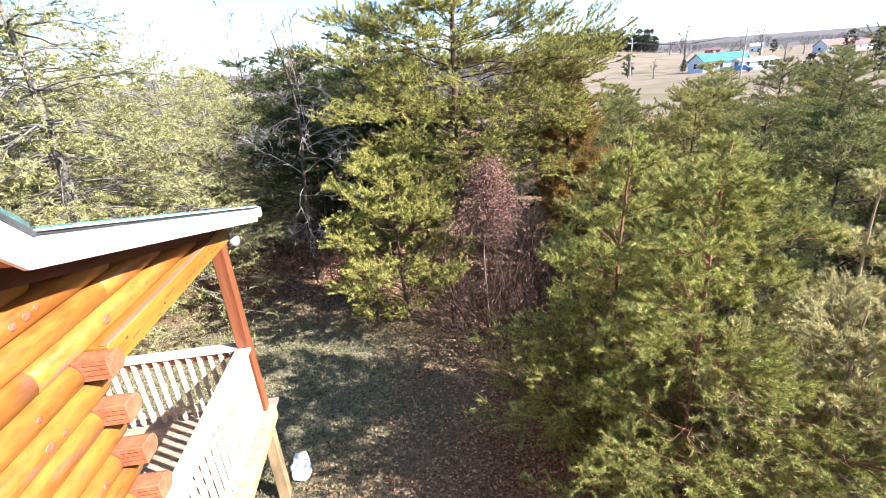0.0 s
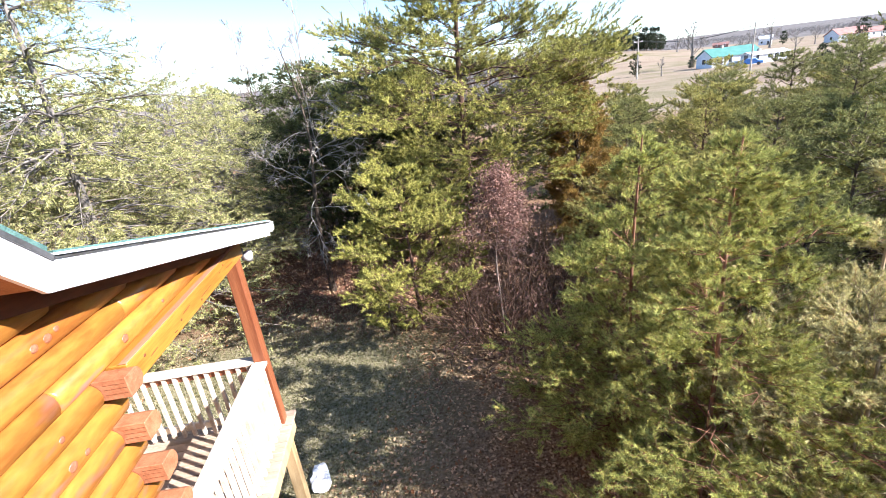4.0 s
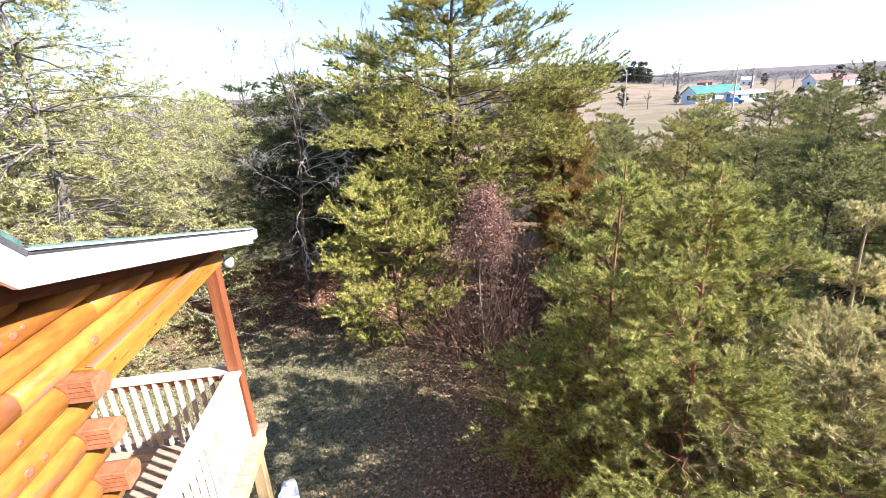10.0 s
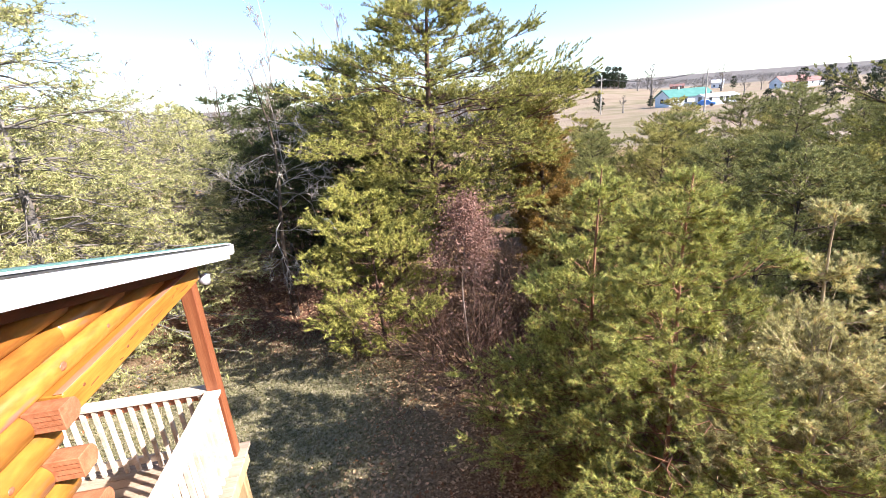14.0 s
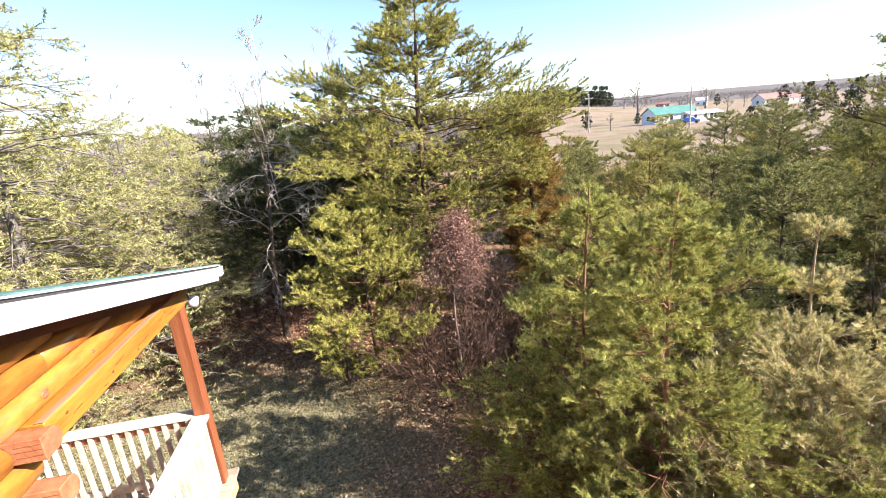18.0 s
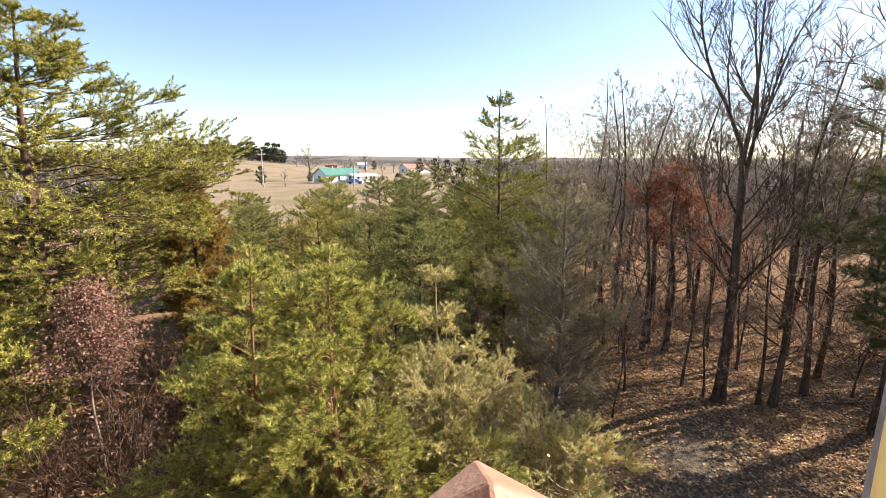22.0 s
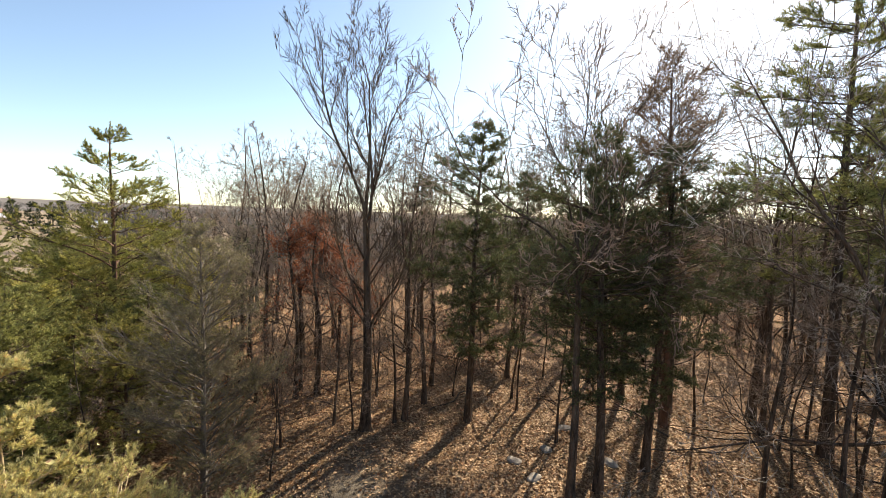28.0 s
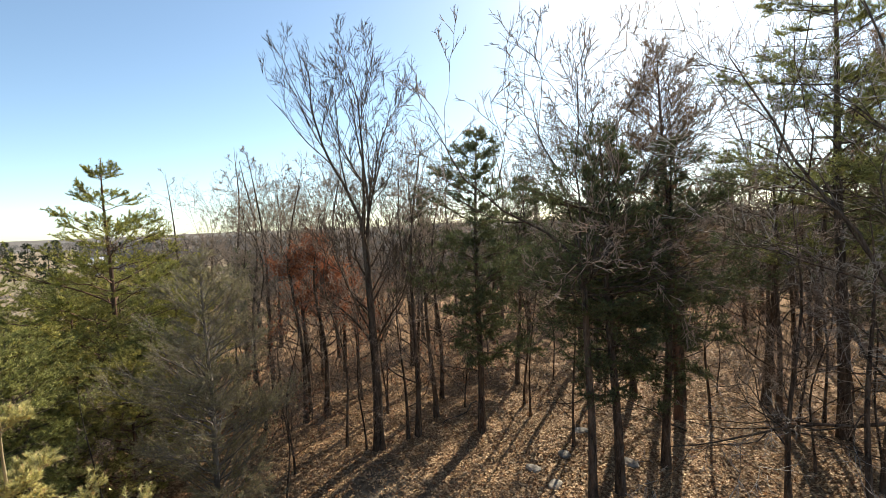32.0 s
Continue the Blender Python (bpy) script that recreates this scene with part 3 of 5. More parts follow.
def bare_tree(name, seed, height, bark, trunk_r, first=0.35, spread=0.7, depth=4, kids=(3, 5), leaf=None, leaf_count=0, lean=(0, 0), wave=0.15,
              side_limbs=9, reach=0.42, upward=0.75, twig_bark=None, lift=0.10, fine=0.0028, kink=0.16, bunch=1.0, leaf_size=0.085, leaders=0, fork=0.5, fan=0.42, pale=2,
              label="", category="tree", group=""):
    """A leafless tree: a wavy trunk, which may fork into rising leaders, limbs that bend upwards, ever finer twigs, and a few dry
    leaves where it has kept them. pale: the level from which twigs take the twig bark."""
    rng = np.random.default_rng(seed)
    line = trunk_line(height, lean, rng, wave)
    rad = trunk_r * (1 - np.linspace(0, 1, 12)) ** 0.85 + 0.006
    if leaders:
        zs = np.linspace(0, fork * height, 12)
        line = np.stack([np.interp(zs, line[:, 2], line[:, c]) for c in range(3)], 1)
        rad = trunk_r * (1 - 0.45 * np.linspace(0, 1, 12))
    rad[0] *= 1.45
    rad[1] *= 1.08
    tv, tf = stem(line, rad, 9)
    seg, ends, sizes = [], [], (9, 6, 4, 3, 3, 3)

    def grow(p, d, ln, r, level, many=1.0):
        n = sizes[level]
        pts, ways = [p], []
        for s in range(n):
            d = unit(d + rng.normal(0, kink, 3) + (0, 0, lift))
            ways.append(d)
            pts.append(pts[-1] + d * ln / n)
        for s in range(n):
            seg.append((pts[s], pts[s + 1], r * (1 - 0.75 * s / n), r * (1 - 0.75 * (s + 1) / n), level))
        ends.append(pts[-1])
        if level >= depth - 1:
            return
        for _ in range(int(rng.integers(kids[0], kids[1] + 1) * many)):
            w = rng.uniform(0.22, 1.0)
            s = min(int(w * n), n - 1)
            q = pts[s] + (pts[s + 1] - pts[s]) * (w * n - s)
            turn = rng.uniform(0.55, 1.15) * spread
            nd = ways[s] * math.cos(turn) + unit(np.cross(ways[s], rng.normal(0, 1, 3))) * math.sin(turn)
            grow(q, nd, ln * rng.uniform(0.42, 0.75) * (1.1 - 0.55 * w), max(r * (1 - 0.75 * w) * 0.6, fine), level + 1)

    top = line[-1]
    for k in range(leaders):
        az = 6.283 * k / leaders + rng.uniform(-0.5, 0.5)
        tilt = fan * rng.uniform(0.45, 1.15)
        d = np.array([math.cos(az) * math.sin(tilt), math.sin(az) * math.sin(tilt), math.cos(tilt)])
        start = top - (0, 0, rng.uniform(0, 0.08) * height * (k > 0))
        grow(start, d, (1 - fork) * height * rng.uniform(0.82, 1.1), rad[-1] * rng.uniform(0.5, 0.72), 0, 2.6)
    for k in range(side_limbs):
        share = first + (0.97 - first) * ((k + rng.uniform(0, 0.8)) / side_limbs) ** bunch
        z = share * line[-1, 2]
        p = np.array([np.interp(z, line[:, 2], line[:, c]) for c in range(3)])
        az = rng.uniform(0, 6.28)
        d = unit(np.array([math.cos(az), math.sin(az), upward + rng.normal(0, 0.2)]))
        r = float(np.interp(z, line[:, 2], rad)) * 0.40
        grow(p, d, height * reach * (1.15 - share * line[-1, 2] / height) * rng.uniform(0.7, 1.2), max(r, 0.006), 0, 1.3)
    root = thing(name, Matrix(), label, category, group)
    under(new("trunk", mesh_of("trunk", tv, tf, bark, True)), root)
    a, b, c, d, level = (np.array([s[k] for s in seg]) for k in range(5))
    cut = pale if twig_bark else 99
    for title, pick, mat in (("crown", level < cut, bark), ("twigwork", level >= cut, twig_bark)):
        if pick.any():
            v, f = tubes(a[pick], b[pick], c[pick], d[pick], 3)
            under(new(title, mesh_of(title, v, f, mat)), root)
    if leaf:
        ends = np.array(ends)
        pick = ends[rng.integers(0, len(ends), leaf_count)] + rng.normal(0, 0.14, (leaf_count, 3))
        v, f = leaves(pick, leaf_size, rng)
        under(new("foliage", mesh_of("foliage", v, f, leaf)), root)
    return root


def leaves(pos, size, rng, flat=0.0):
    """Single leaves: folded diamonds of four triangles."""
    n = len(pos)
    d = rng.normal(size=(n, 3))
    d[:, 2] *= 1 - flat
    d /= np.linalg.norm(d, axis=1, keepdims=True)
    s = np.cross(d, rng.normal(size=(n, 3)) * [1 - flat, 1 - flat, 1] + [0, 0, flat])
    s /= np.linalg.norm(s, axis=1, keepdims=True) + 1e-9
    up = np.cross(s, d)
    k = (size * rng.uniform(0.6, 1.3, n))[:, None]
    v = np.stack([pos - d * k * 0.5, pos + s * k * 0.3 + up * k * 0.12, pos + d * k * 0.5, pos - s * k * 0.3 + up * k * 0.12], 1)
    b = (np.arange(n) * 4)[:, None]
    f = np.stack([b + [0, 1, 2], b + [0, 2, 3]], 1).reshape(-1, 3)
    return v.reshape(-1, 3), f


def stand(ob, x, y, turn=0.0, size=1.0, sink=0.05):
    ob.matrix_basis = pose(x, y, float(land(np.array(x), np.array(y))) - sink, 0, 0, turn) @ Matrix.Scale(size, 4)
    return ob


def again(ob, x, y, turn, size=1.0, label="", group=""):
    c = copy_thing(ob, Matrix())
    stand(c, x, y, turn, size)
    return tagged(c, label, "", group)


def brush(name, seed, height, width, stems, bark, leaf=None, leaf_count=0, leaf_size=0.06, label="", category="shrub", group=""):
    """A tangle of thin stems from the ground, each splitting into twigs, with a few leaves."""
    rng = np.random.default_rng(seed)
    ang, rr = rng.uniform(0, 6.28, stems), width * np.sqrt(rng.uniform(0, 1, stems)) * 0.6
    p = np.stack([rr * np.cos(ang), rr * np.sin(ang), np.zeros(stems)], 1)
    d = norm_rows(np.stack([np.cos(ang) * 0.35, np.sin(ang) * 0.35, np.ones(stems)], 1) + rng.normal(0, 0.25, (stems, 3)))
    ln, r = height * rng.uniform(0.5, 1.0, stems), np.full(stems, 0.012)
    A, B, C, D = [], [], [], []
    for level in range(4):
        q = p
        for s in range(3):
            d = norm_rows(d + rng.normal(0, 0.22, d.shape))
            e = q + d * (ln / 3)[:, None]
            A.append(q), B.append(e), C.append(r * (1 - 0.2 * s)), D.append(r * (1 - 0.2 * (s + 1)))
            q = e
        if level == 3:
            break
        k = np.repeat(np.arange(len(p)), 3)
        w = rng.uniform(0.3, 1.0, (len(k), 1))
        p, d = p[k] + (q - p)[k] * w, norm_rows(d[k] + rng.normal(0, 0.6, (len(k), 3)))
        ln, r = ln[k] * rng.uniform(0.3, 0.6, len(k)), np.maximum(r[k] * 0.55, 0.003)
    root = thing(name, Matrix(), label, category, group)
    v, f = tubes(np.concatenate(A), np.concatenate(B), np.concatenate(C), np.concatenate(D), 3)
    under(new("twig_tangle", mesh_of("twig_tangle", v, f, bark)), root)
    if leaf:
        pick = B[-1][rng.integers(0, len(B[-1]), leaf_count)] + rng.normal(0, 0.08, (leaf_count, 3))
        v, f = leaves(pick, leaf_size, rng)
        under(new("foliage", mesh_of("foliage", v, f, leaf)), root)
    return root


BROAD = [(0, 0.75), (0.15, 1.0), (0.45, 0.95), (0.7, 0.74), (0.88, 0.48), (1, 0.12)]
CONE = [(0, 1.0), (0.3, 0.85), (0.6, 0.5), (1, 0.05)]
FULL = [(0, 0.6), (0.2, 0.95), (0.5, 0.95), (0.8, 0.55), (1, 0.1)]
TALL = [(0, 0.6), (0.2, 0.9), (0.42, 1.0), (0.6, 0.62), (0.84, 0.30), (1, 0.05)]
CROWNED = [(0, 0.45), (0.25, 0.6), (0.45, 1.0), (0.75, 0.7), (1, 0.08)]
COLUMN = [(0, 0.75), (0.3, 1.0), (0.7, 0.7), (1, 0.08)]

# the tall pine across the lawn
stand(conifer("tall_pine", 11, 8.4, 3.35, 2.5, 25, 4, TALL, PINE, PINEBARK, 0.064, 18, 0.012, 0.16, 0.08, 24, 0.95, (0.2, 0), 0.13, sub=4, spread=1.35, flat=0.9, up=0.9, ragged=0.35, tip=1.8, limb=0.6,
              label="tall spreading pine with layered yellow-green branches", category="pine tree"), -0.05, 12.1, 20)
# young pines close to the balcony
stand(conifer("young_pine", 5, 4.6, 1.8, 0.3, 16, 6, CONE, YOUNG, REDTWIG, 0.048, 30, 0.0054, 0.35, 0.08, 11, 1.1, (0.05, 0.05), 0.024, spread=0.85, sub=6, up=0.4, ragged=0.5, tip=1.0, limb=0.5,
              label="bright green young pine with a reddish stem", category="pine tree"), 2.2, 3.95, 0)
stand(conifer("young_pine", 6, 4.05, 1.0, 0.3, 12, 5, CONE, BUDDING, STRAWTWIG, 0.050, 30, 0.0085, 0.5, 0.0, 8, 1.1, (0, 0), 0.022, spread=0.9, sub=4, up=0.7, ragged=0.6, tip=1.6, limb=0.6,
              label="pale budding young pine with sparse upturned shoots", category="pine tree"), 4.1, 4.45, 60)
stand(conifer("young_pine", 12, 3.05, 1.2, 0.2, 11, 6, FULL, BUDDING, STRAWTWIG, 0.048, 24, 0.0072, 0.45, 0.0, 10, 1.0, (0, 0), 0.022, spread=0.9, sub=5, up=0.6, ragged=0.6, tip=1.4, limb=0.7,
              label="pale young pine full of straw-coloured twigs", category="pine tree"), 3.45, 3.6, 100)
stand(conifer("young_pine", 14, 2.1, 1.15, 0.2, 8, 6, FULL, BUDDING, STRAWTWIG, 0.048, 24, 0.0072, 0.40, 0.0, 11, 1.0, (0, 0), 0.02, spread=0.9, sub=4, up=0.6, ragged=0.6, tip=1.4, limb=0.7,
              label="low pale young pine with a ragged outline", category="pine tree"), 4.75, 3.0, 20)
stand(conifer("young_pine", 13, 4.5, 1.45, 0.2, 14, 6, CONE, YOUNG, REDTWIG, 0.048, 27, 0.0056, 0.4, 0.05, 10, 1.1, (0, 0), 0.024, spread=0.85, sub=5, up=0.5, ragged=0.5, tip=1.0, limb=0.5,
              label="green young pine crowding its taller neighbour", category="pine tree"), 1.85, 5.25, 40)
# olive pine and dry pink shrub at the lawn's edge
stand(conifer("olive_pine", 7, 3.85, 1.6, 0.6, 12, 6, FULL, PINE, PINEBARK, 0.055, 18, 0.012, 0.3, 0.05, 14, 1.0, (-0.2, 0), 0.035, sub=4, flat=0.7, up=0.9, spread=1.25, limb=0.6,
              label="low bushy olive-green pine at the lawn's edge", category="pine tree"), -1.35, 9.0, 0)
stand(bare_tree("dry_shrub", 8, 3.5, PALETRUNK, 0.020, 0.54, 0.9, 4, (3, 5), PINKLEAF, 9000, (0, 0), 0.1, 24, 0.33, 0.4, leaf_size=0.05,
                label="shrub holding dry pinkish-brown leaves", category="shrub"), 0.42, 8.75, 0)
stand(conifer("rusty_cedar", 9, 5.15, 1.05, 0.4, 22, 7, COLUMN, RUST, BARK, 0.08, 14, 0.012, 0.8, -0.1, 8, 0.9, (0, 0), 0.09, sub=3,
              label="narrow cedar turned rusty brown-green", category="cedar tree"), 2.85, 12.0, 0)
scrub = stand(brush("brushwood", 15, 1.7, 0.9, 16, PINEBARK, PINKLEAF, 260, 0.06, label="brown leafless brushwood at the lawn's edge", group="brushwood round the lawn"), 0.6, 8.4, 0)
for x, y, a, s in ((1.6, 7.4, 70, 0.9), (0.35, 8.2, 20, 1.2), (0.9, 8.5, 160, 1.3), (0.1, 8.9, 250, 1.2), (-0.4, 8.9, 130, 0.8), (2.0, 9.2, 200, 1.1), (2.6, 6.4, 260, 0.8), (3.6, 7.6, 320, 1.1), (-3.4, 10.6, 30, 0.9), (1.2, 6.2, 90, 0.6),
                   (3.4, 5.6, 10, 0.8), (5.2, 6.0, 150, 1.0), (4.6, 9.0, 220, 1.0), (5.6, 3.8, 40, 0.7), (6.2, 4.8, 100, 0.8), (-4.6, 12.2, 60, 1.0), (-2.2, 11.6, 180, 1.1)):
    again(scrub, x, y, a, s)

straw = stand(brush("dry_brush", 16, 2.2, 0.9, 16, STRAWTWIG, BUDDING, 700, 0.07, label="straw-coloured dry brush among young pines", group="dry brush among the pines"), 3.4, 4.2, 0)
for x, y, a, s in ((4.3, 3.9, 70, 0.9), (4.9, 4.6, 130, 0.9), (3.6, 5.0, 200, 1.0), (5.3, 5.3, 260, 0.9), (4.2, 5.4, 320, 1.0), (5.0, 3.7, 30, 0.7), (3.2, 3.3, 90, 0.7)):
    again(straw, x, y, a, s)

# broken dead sapling with a bleached tip beside the olive pine
SNAG = thing("dead_sapling", pose(-2.1, 8.9, -0.2), "dead sapling with a bleached broken tip", "tree")
v, f = stem([(0.10 - 0.05 * math.sin(k), 0.04 * math.sin(1.7 * k), 0.40 * k) for k in range(9)], [0.022 - 0.0015 * k for k in range(9)], 7)
under(new("trunk", mesh_of("trunk", v, f, BARK, True)), SNAG)
v, f = stem([(0.05, 0.0, 3.2), (-0.02, -0.02, 3.36), (-0.10, -0.04, 3.46), (-0.20, -0.05, 3.50)], [0.02, 0.035, 0.042, 0.006], 7)
under(new("broken_tip", mesh_of("broken_tip", v, f, BLEACHED, True)), SNAG)

# left side: pale pines behind the porch roof
palepine = stand(conifer("pale_pine", 21, 8.6, 3.0, 0.5, 20, 6, BROAD, PALE, GREYBARK, 0.085, 9, 0.019, 0.15, 0.5, 16, 0.9, (0.1, 0), 0.12, dead=0.06, flat=0.3, up=0.2, sub=2,
                         label="sun-bleached pale pine with drooping branches", category="pine tree", group="pines beyond the porch"), -7.9, 8.9, 0)
for x, y, a, s in ((-7.6, 12.2, 70, 0.66), (-9.8, 7.0, 140, 1.1), (-10.6, 11.5, 200, 0.9), (-7.4, 14.2, 260, 0.66), (-11.5, 15.5, 30, 0.75), (-12.5, 4.0, 90, 1.0), (-9.0, 17.0, 120, 0.7)):
    again(palepine, x, y, a, s)
darkpine = stand(conifer("dark_pine", 31, 6.6, 2.6, 0.8, 13, 5, FULL, SHADEPINE, BARK, 0.08, 11, 0.022, 0.2, 0.2, 15, 0.9, (0, 0.1), 0.12, dead=0.1, flat=0.7, up=0.7,
                         label="pine at the back of the lawn, its green darkened for shade", category="pine tree", group="pines behind the lawn"), -3.0, 15.2, 0)
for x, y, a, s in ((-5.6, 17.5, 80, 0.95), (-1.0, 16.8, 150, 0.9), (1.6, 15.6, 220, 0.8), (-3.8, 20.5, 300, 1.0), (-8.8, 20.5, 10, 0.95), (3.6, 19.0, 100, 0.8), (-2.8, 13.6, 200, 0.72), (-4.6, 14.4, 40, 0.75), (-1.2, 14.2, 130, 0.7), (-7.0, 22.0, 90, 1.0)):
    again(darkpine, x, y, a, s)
thicket = stand(conifer("thicket_pine", 41, 5.2, 2.1, 0.5, 15, 5, FULL, OLIVE, PINEBARK, 0.075, 13, 0.017, 0.35, 0.1, 11, 1.0, (0, 0), 0.06, up=0.7, sub=3,
                        label="young olive-green pine in a dense thicket", category="pine tree", group="thicket of young pines"), 5.2, 9.6, 0, 0.66)
thick2 = stand(conifer("thicket_pine", 42, 5.6, 2.0, 0.5, 16, 5, FULL, DARKPINE, BARK, 0.075, 13, 0.017, 0.4, 0.1, 10, 1.0, (0, 0), 0.06, up=0.7, sub=3,
                       label="young dark green pine in a dense thicket", category="pine tree", group="thicket of young pines"), 8.0, 9.0, 0, 0.70)
rng = np.random.default_rng(77)
spots = [(4.3, 8.3), (4.9, 6.6), (3.4, 9.6), (4.3, 12.6), (6.2, 12.4), (7.0, 10.8), (9.6, 10.4), (6.6, 8.0), (8.9, 7.4), (10.6, 8.2), (11.6, 10.6), (9.8, 12.8), (7.6, 14.4), (5.4, 15.4),
         (12.9, 12.6), (11.0, 15.0), (14.5, 10.4), (15.6, 13.4), (8.4, 17.4), (13.2, 16.6), (17.4, 11.6), (16.6, 16.4), (6.0, 18.8), (10.6, 19.6),
         (14.8, 20.0), (19.6, 14.6), (12.4, 23.4), (18.6, 19.8), (21.6, 17.6), (16.4, 24.4), (22.6, 22.6), (7.8, 22.4), (25.6, 19.4), (20.6, 26.4), (27.0, 25.0)]
for k, (x, y) in enumerate(spots):
    far = math.hypot(x, y)
    again((thicket, thick2)[k % 2], x, y, float(rng.uniform(0, 360)), float(np.interp(far, [7.5, 9.5, 14, 30], [0.58, 0.66, 0.74, 0.80]) * rng.uniform(0.85, 1.1)))
# the open-topped pine over the thicket
stand(conifer("open_pine", 51, 8.0, 2.9, 1.8, 15, 4, CONE, PINE, PINEBARK, 0.075, 14, 0.015, 0.35, 0.0, 13, 0.9, (0, 0), 0.09, sub=3, up=0.9,
              label="slim pine with an open see-through top", category="pine tree"), 13.2, 11.5, 0)
stand(conifer("grey_cedar", 52, 5.15, 1.4, 0.3, 44, 4, COLUMN, GREYBUSH, GREYBARK, 0.05, 8, 0.008, 0.6, -0.1, 10, 0.8, (0, 0), 0.05, dead=0.25, sub=4, ragged=0.5, flat=0.1,
              label="thin grey-brown cedar, half bare", category="cedar tree"), 7.85, 4.95, 0)
# cedars of the wood, with bare lower trunks
cedar = stand(conifer("dark_cedar", 53, 8.0, 1.4, 1.7, 44, 3, COLUMN, CEDAR, BARK, 0.085, 12, 0.014, 0.45, 0.15, 11, 0.8, (0, -0.1), 0.09, dead=0.25, sub=4, ragged=0.6, spread=1.4, flat=0.1,
                      label="tall dark green cedar among bare trees", category="cedar tree", group="cedars in the wood"), 12.36, 0.36, 0)
for x, y, a, s in ((20.4, -1.6, 240, 0.95), (16.0, -13.6, 300, 1.35), (22.5, 3.4, 110, 0.9), (12.4, -12.2, 200, 1.2), (9.5, -13.4, 20, 1.2), (21.5, -15.5, 75, 1.1)):
    again(cedar, x, y, a, s)
trunky = stand(conifer("dark_cedar", 55, 7.3, 1.6, 1.8, 46, 3, CROWNED, CEDAR, BARK, 0.085, 12, 0.014, 0.35, 0.2, 10, 0.75, (0.1, 0.3), 0.09, dead=0.35, sub=3, ragged=0.6, spread=1.4, flat=0.1,
                       label="cedar with a dark crown over a long bare trunk", category="cedar tree", group="cedars in the wood"), 9.65, -2.47, 0)
again(trunky, 10.7, -3.73, 140, 0.98)
again(trunky, 11.4, -2.9, 60, 0.95)
brown = stand(conifer("brown_cedar", 54, 10.2, 1.55, 3.0, 46, 3, COLUMN, BROWNCEDAR, PINEBARK, 0.085, 11, 0.014, 0.7, 0.0, 8, 0.6, (0.2, 0.3), 0.10, dead=0.35, sub=3, ragged=0.6, spread=1.4, flat=0.1,
              label="tall cedar with browning sprays", category="cedar tree", group="tall cedars in the wood"), 13.2, -5.0, 0)
for x, y, a, s in ((11.6, -10.8, 200, 1.1), (19.5, -16.0, 80, 1.5)):
    again(brown, x, y, a, s)
woodpine = stand(conifer("wood_pine", 56, 12.0, 2.2, 4.0, 26, 3, FULL, DARKPINE, BARK, 0.085, 15, 0.015, 0.25, 0.1, 15, 0.85, (0.2, 0.2), 0.14, dead=0.25, sub=3, flat=0.7, up=0.8,
              label="tall dark pine with bare lower limbs", category="pine tree", group="tall pines in the wood"), 12.1, -8.4, 0)
again(woodpine, 15.5, -14.5, 130, 1.1)

# bare trees of the wood
stand(bare_tree("bare_tree", 61, 9.3, BARK, 0.13, 0.40, 0.66, 5, (3, 5), None, 0, (-0.1, 0.15), 0.14, 12, 0.30, 1.1, lift=0.09, kink=0.10, fine=0.006, leaders=4, fork=0.58, fan=0.12,
                label="tall bare tree with a forked fanning crown", category="tree", group="bare trees in the wood"), 11.45, 2.93, 40)
mid1 = stand(bare_tree("bare_tree", 62, 7.8, BARK, 0.065, 0.16, 0.75, 5, (2, 4), None, 0, (0.25, -0.2), 0.25, 17, 0.34, 0.7, fine=0.0065, twig_bark=TWIG, lift=0.05,
                       label="slender bare tree in the wood", category="tree", group="bare trees in the wood"), 12.13, 2.05, 0)
mid2 = stand(bare_tree("bare_tree", 63, 8.2, BARK, 0.075, 0.35, 0.75, 5, (2, 4), None, 0, (-0.2, 0.2), 0.30, 9, 0.34, 0.4, fine=0.007, twig_bark=TWIG, lift=0.05, leaders=3, fork=0.48, fan=0.40,
                       label="slender bare tree with a forked top", category="tree", group="bare trees in the wood"), 13.28, 1.69, 0)
thin1 = stand(bare_tree("bare_sapling", 64, 5.4, BARK, 0.026, 0.10, 0.85, 4, (3, 5), None, 0, (0.3, 0.2), 0.3, 18, 0.36, 0.5, fine=0.004, twig_bark=TWIG, lift=0.05,
                        label="thin leafless sapling in the wood", category="tree", group="bare saplings in the wood"), 11.6, 3.82, 0)
# bare tree beside the cedars, its fine outer twigs pale in the sun
stand(bare_tree("bare_tree", 66, 9.1, BARK, 0.085, 0.80, 0.7, 5, (3, 4), None, 0, (0.0, 0.1), 0.1, 9, 0.42, 0.15, twig_bark=TWIG, leaders=5, fork=0.53, fan=0.5, lift=0.05, kink=0.15, fine=0.008, pale=3,
                label="bare tree with a wide open crown", category="tree", group="bare trees in the wood"), 9.31, -1.85, 20)
for x, y, a, s in ((14.89, 1.7, 30, 0.95), (11.94, 2.28, 130, 0.6), (11.6, -1.88, 300, 0.5), (12.95, 5.47, 70, 0.95), (14.6, 4.3, 160, 0.9), (9.47, -5.5, 250, 0.75), (14.4, -5.6, 100, 0.9),
                   (13.0, -7.4, 330, 1.0), (16.2, -3.6, 140, 1.0), (10.4, -10.4, 10, 1.1), (15.0, 7.4, 190, 1.05), (16.4, 8.8, 280, 1.05), (17.0, 5.6, 50, 1.1), (18.2, 3.2, 120, 1.1)):
    again(mid1, x, y, a, s)
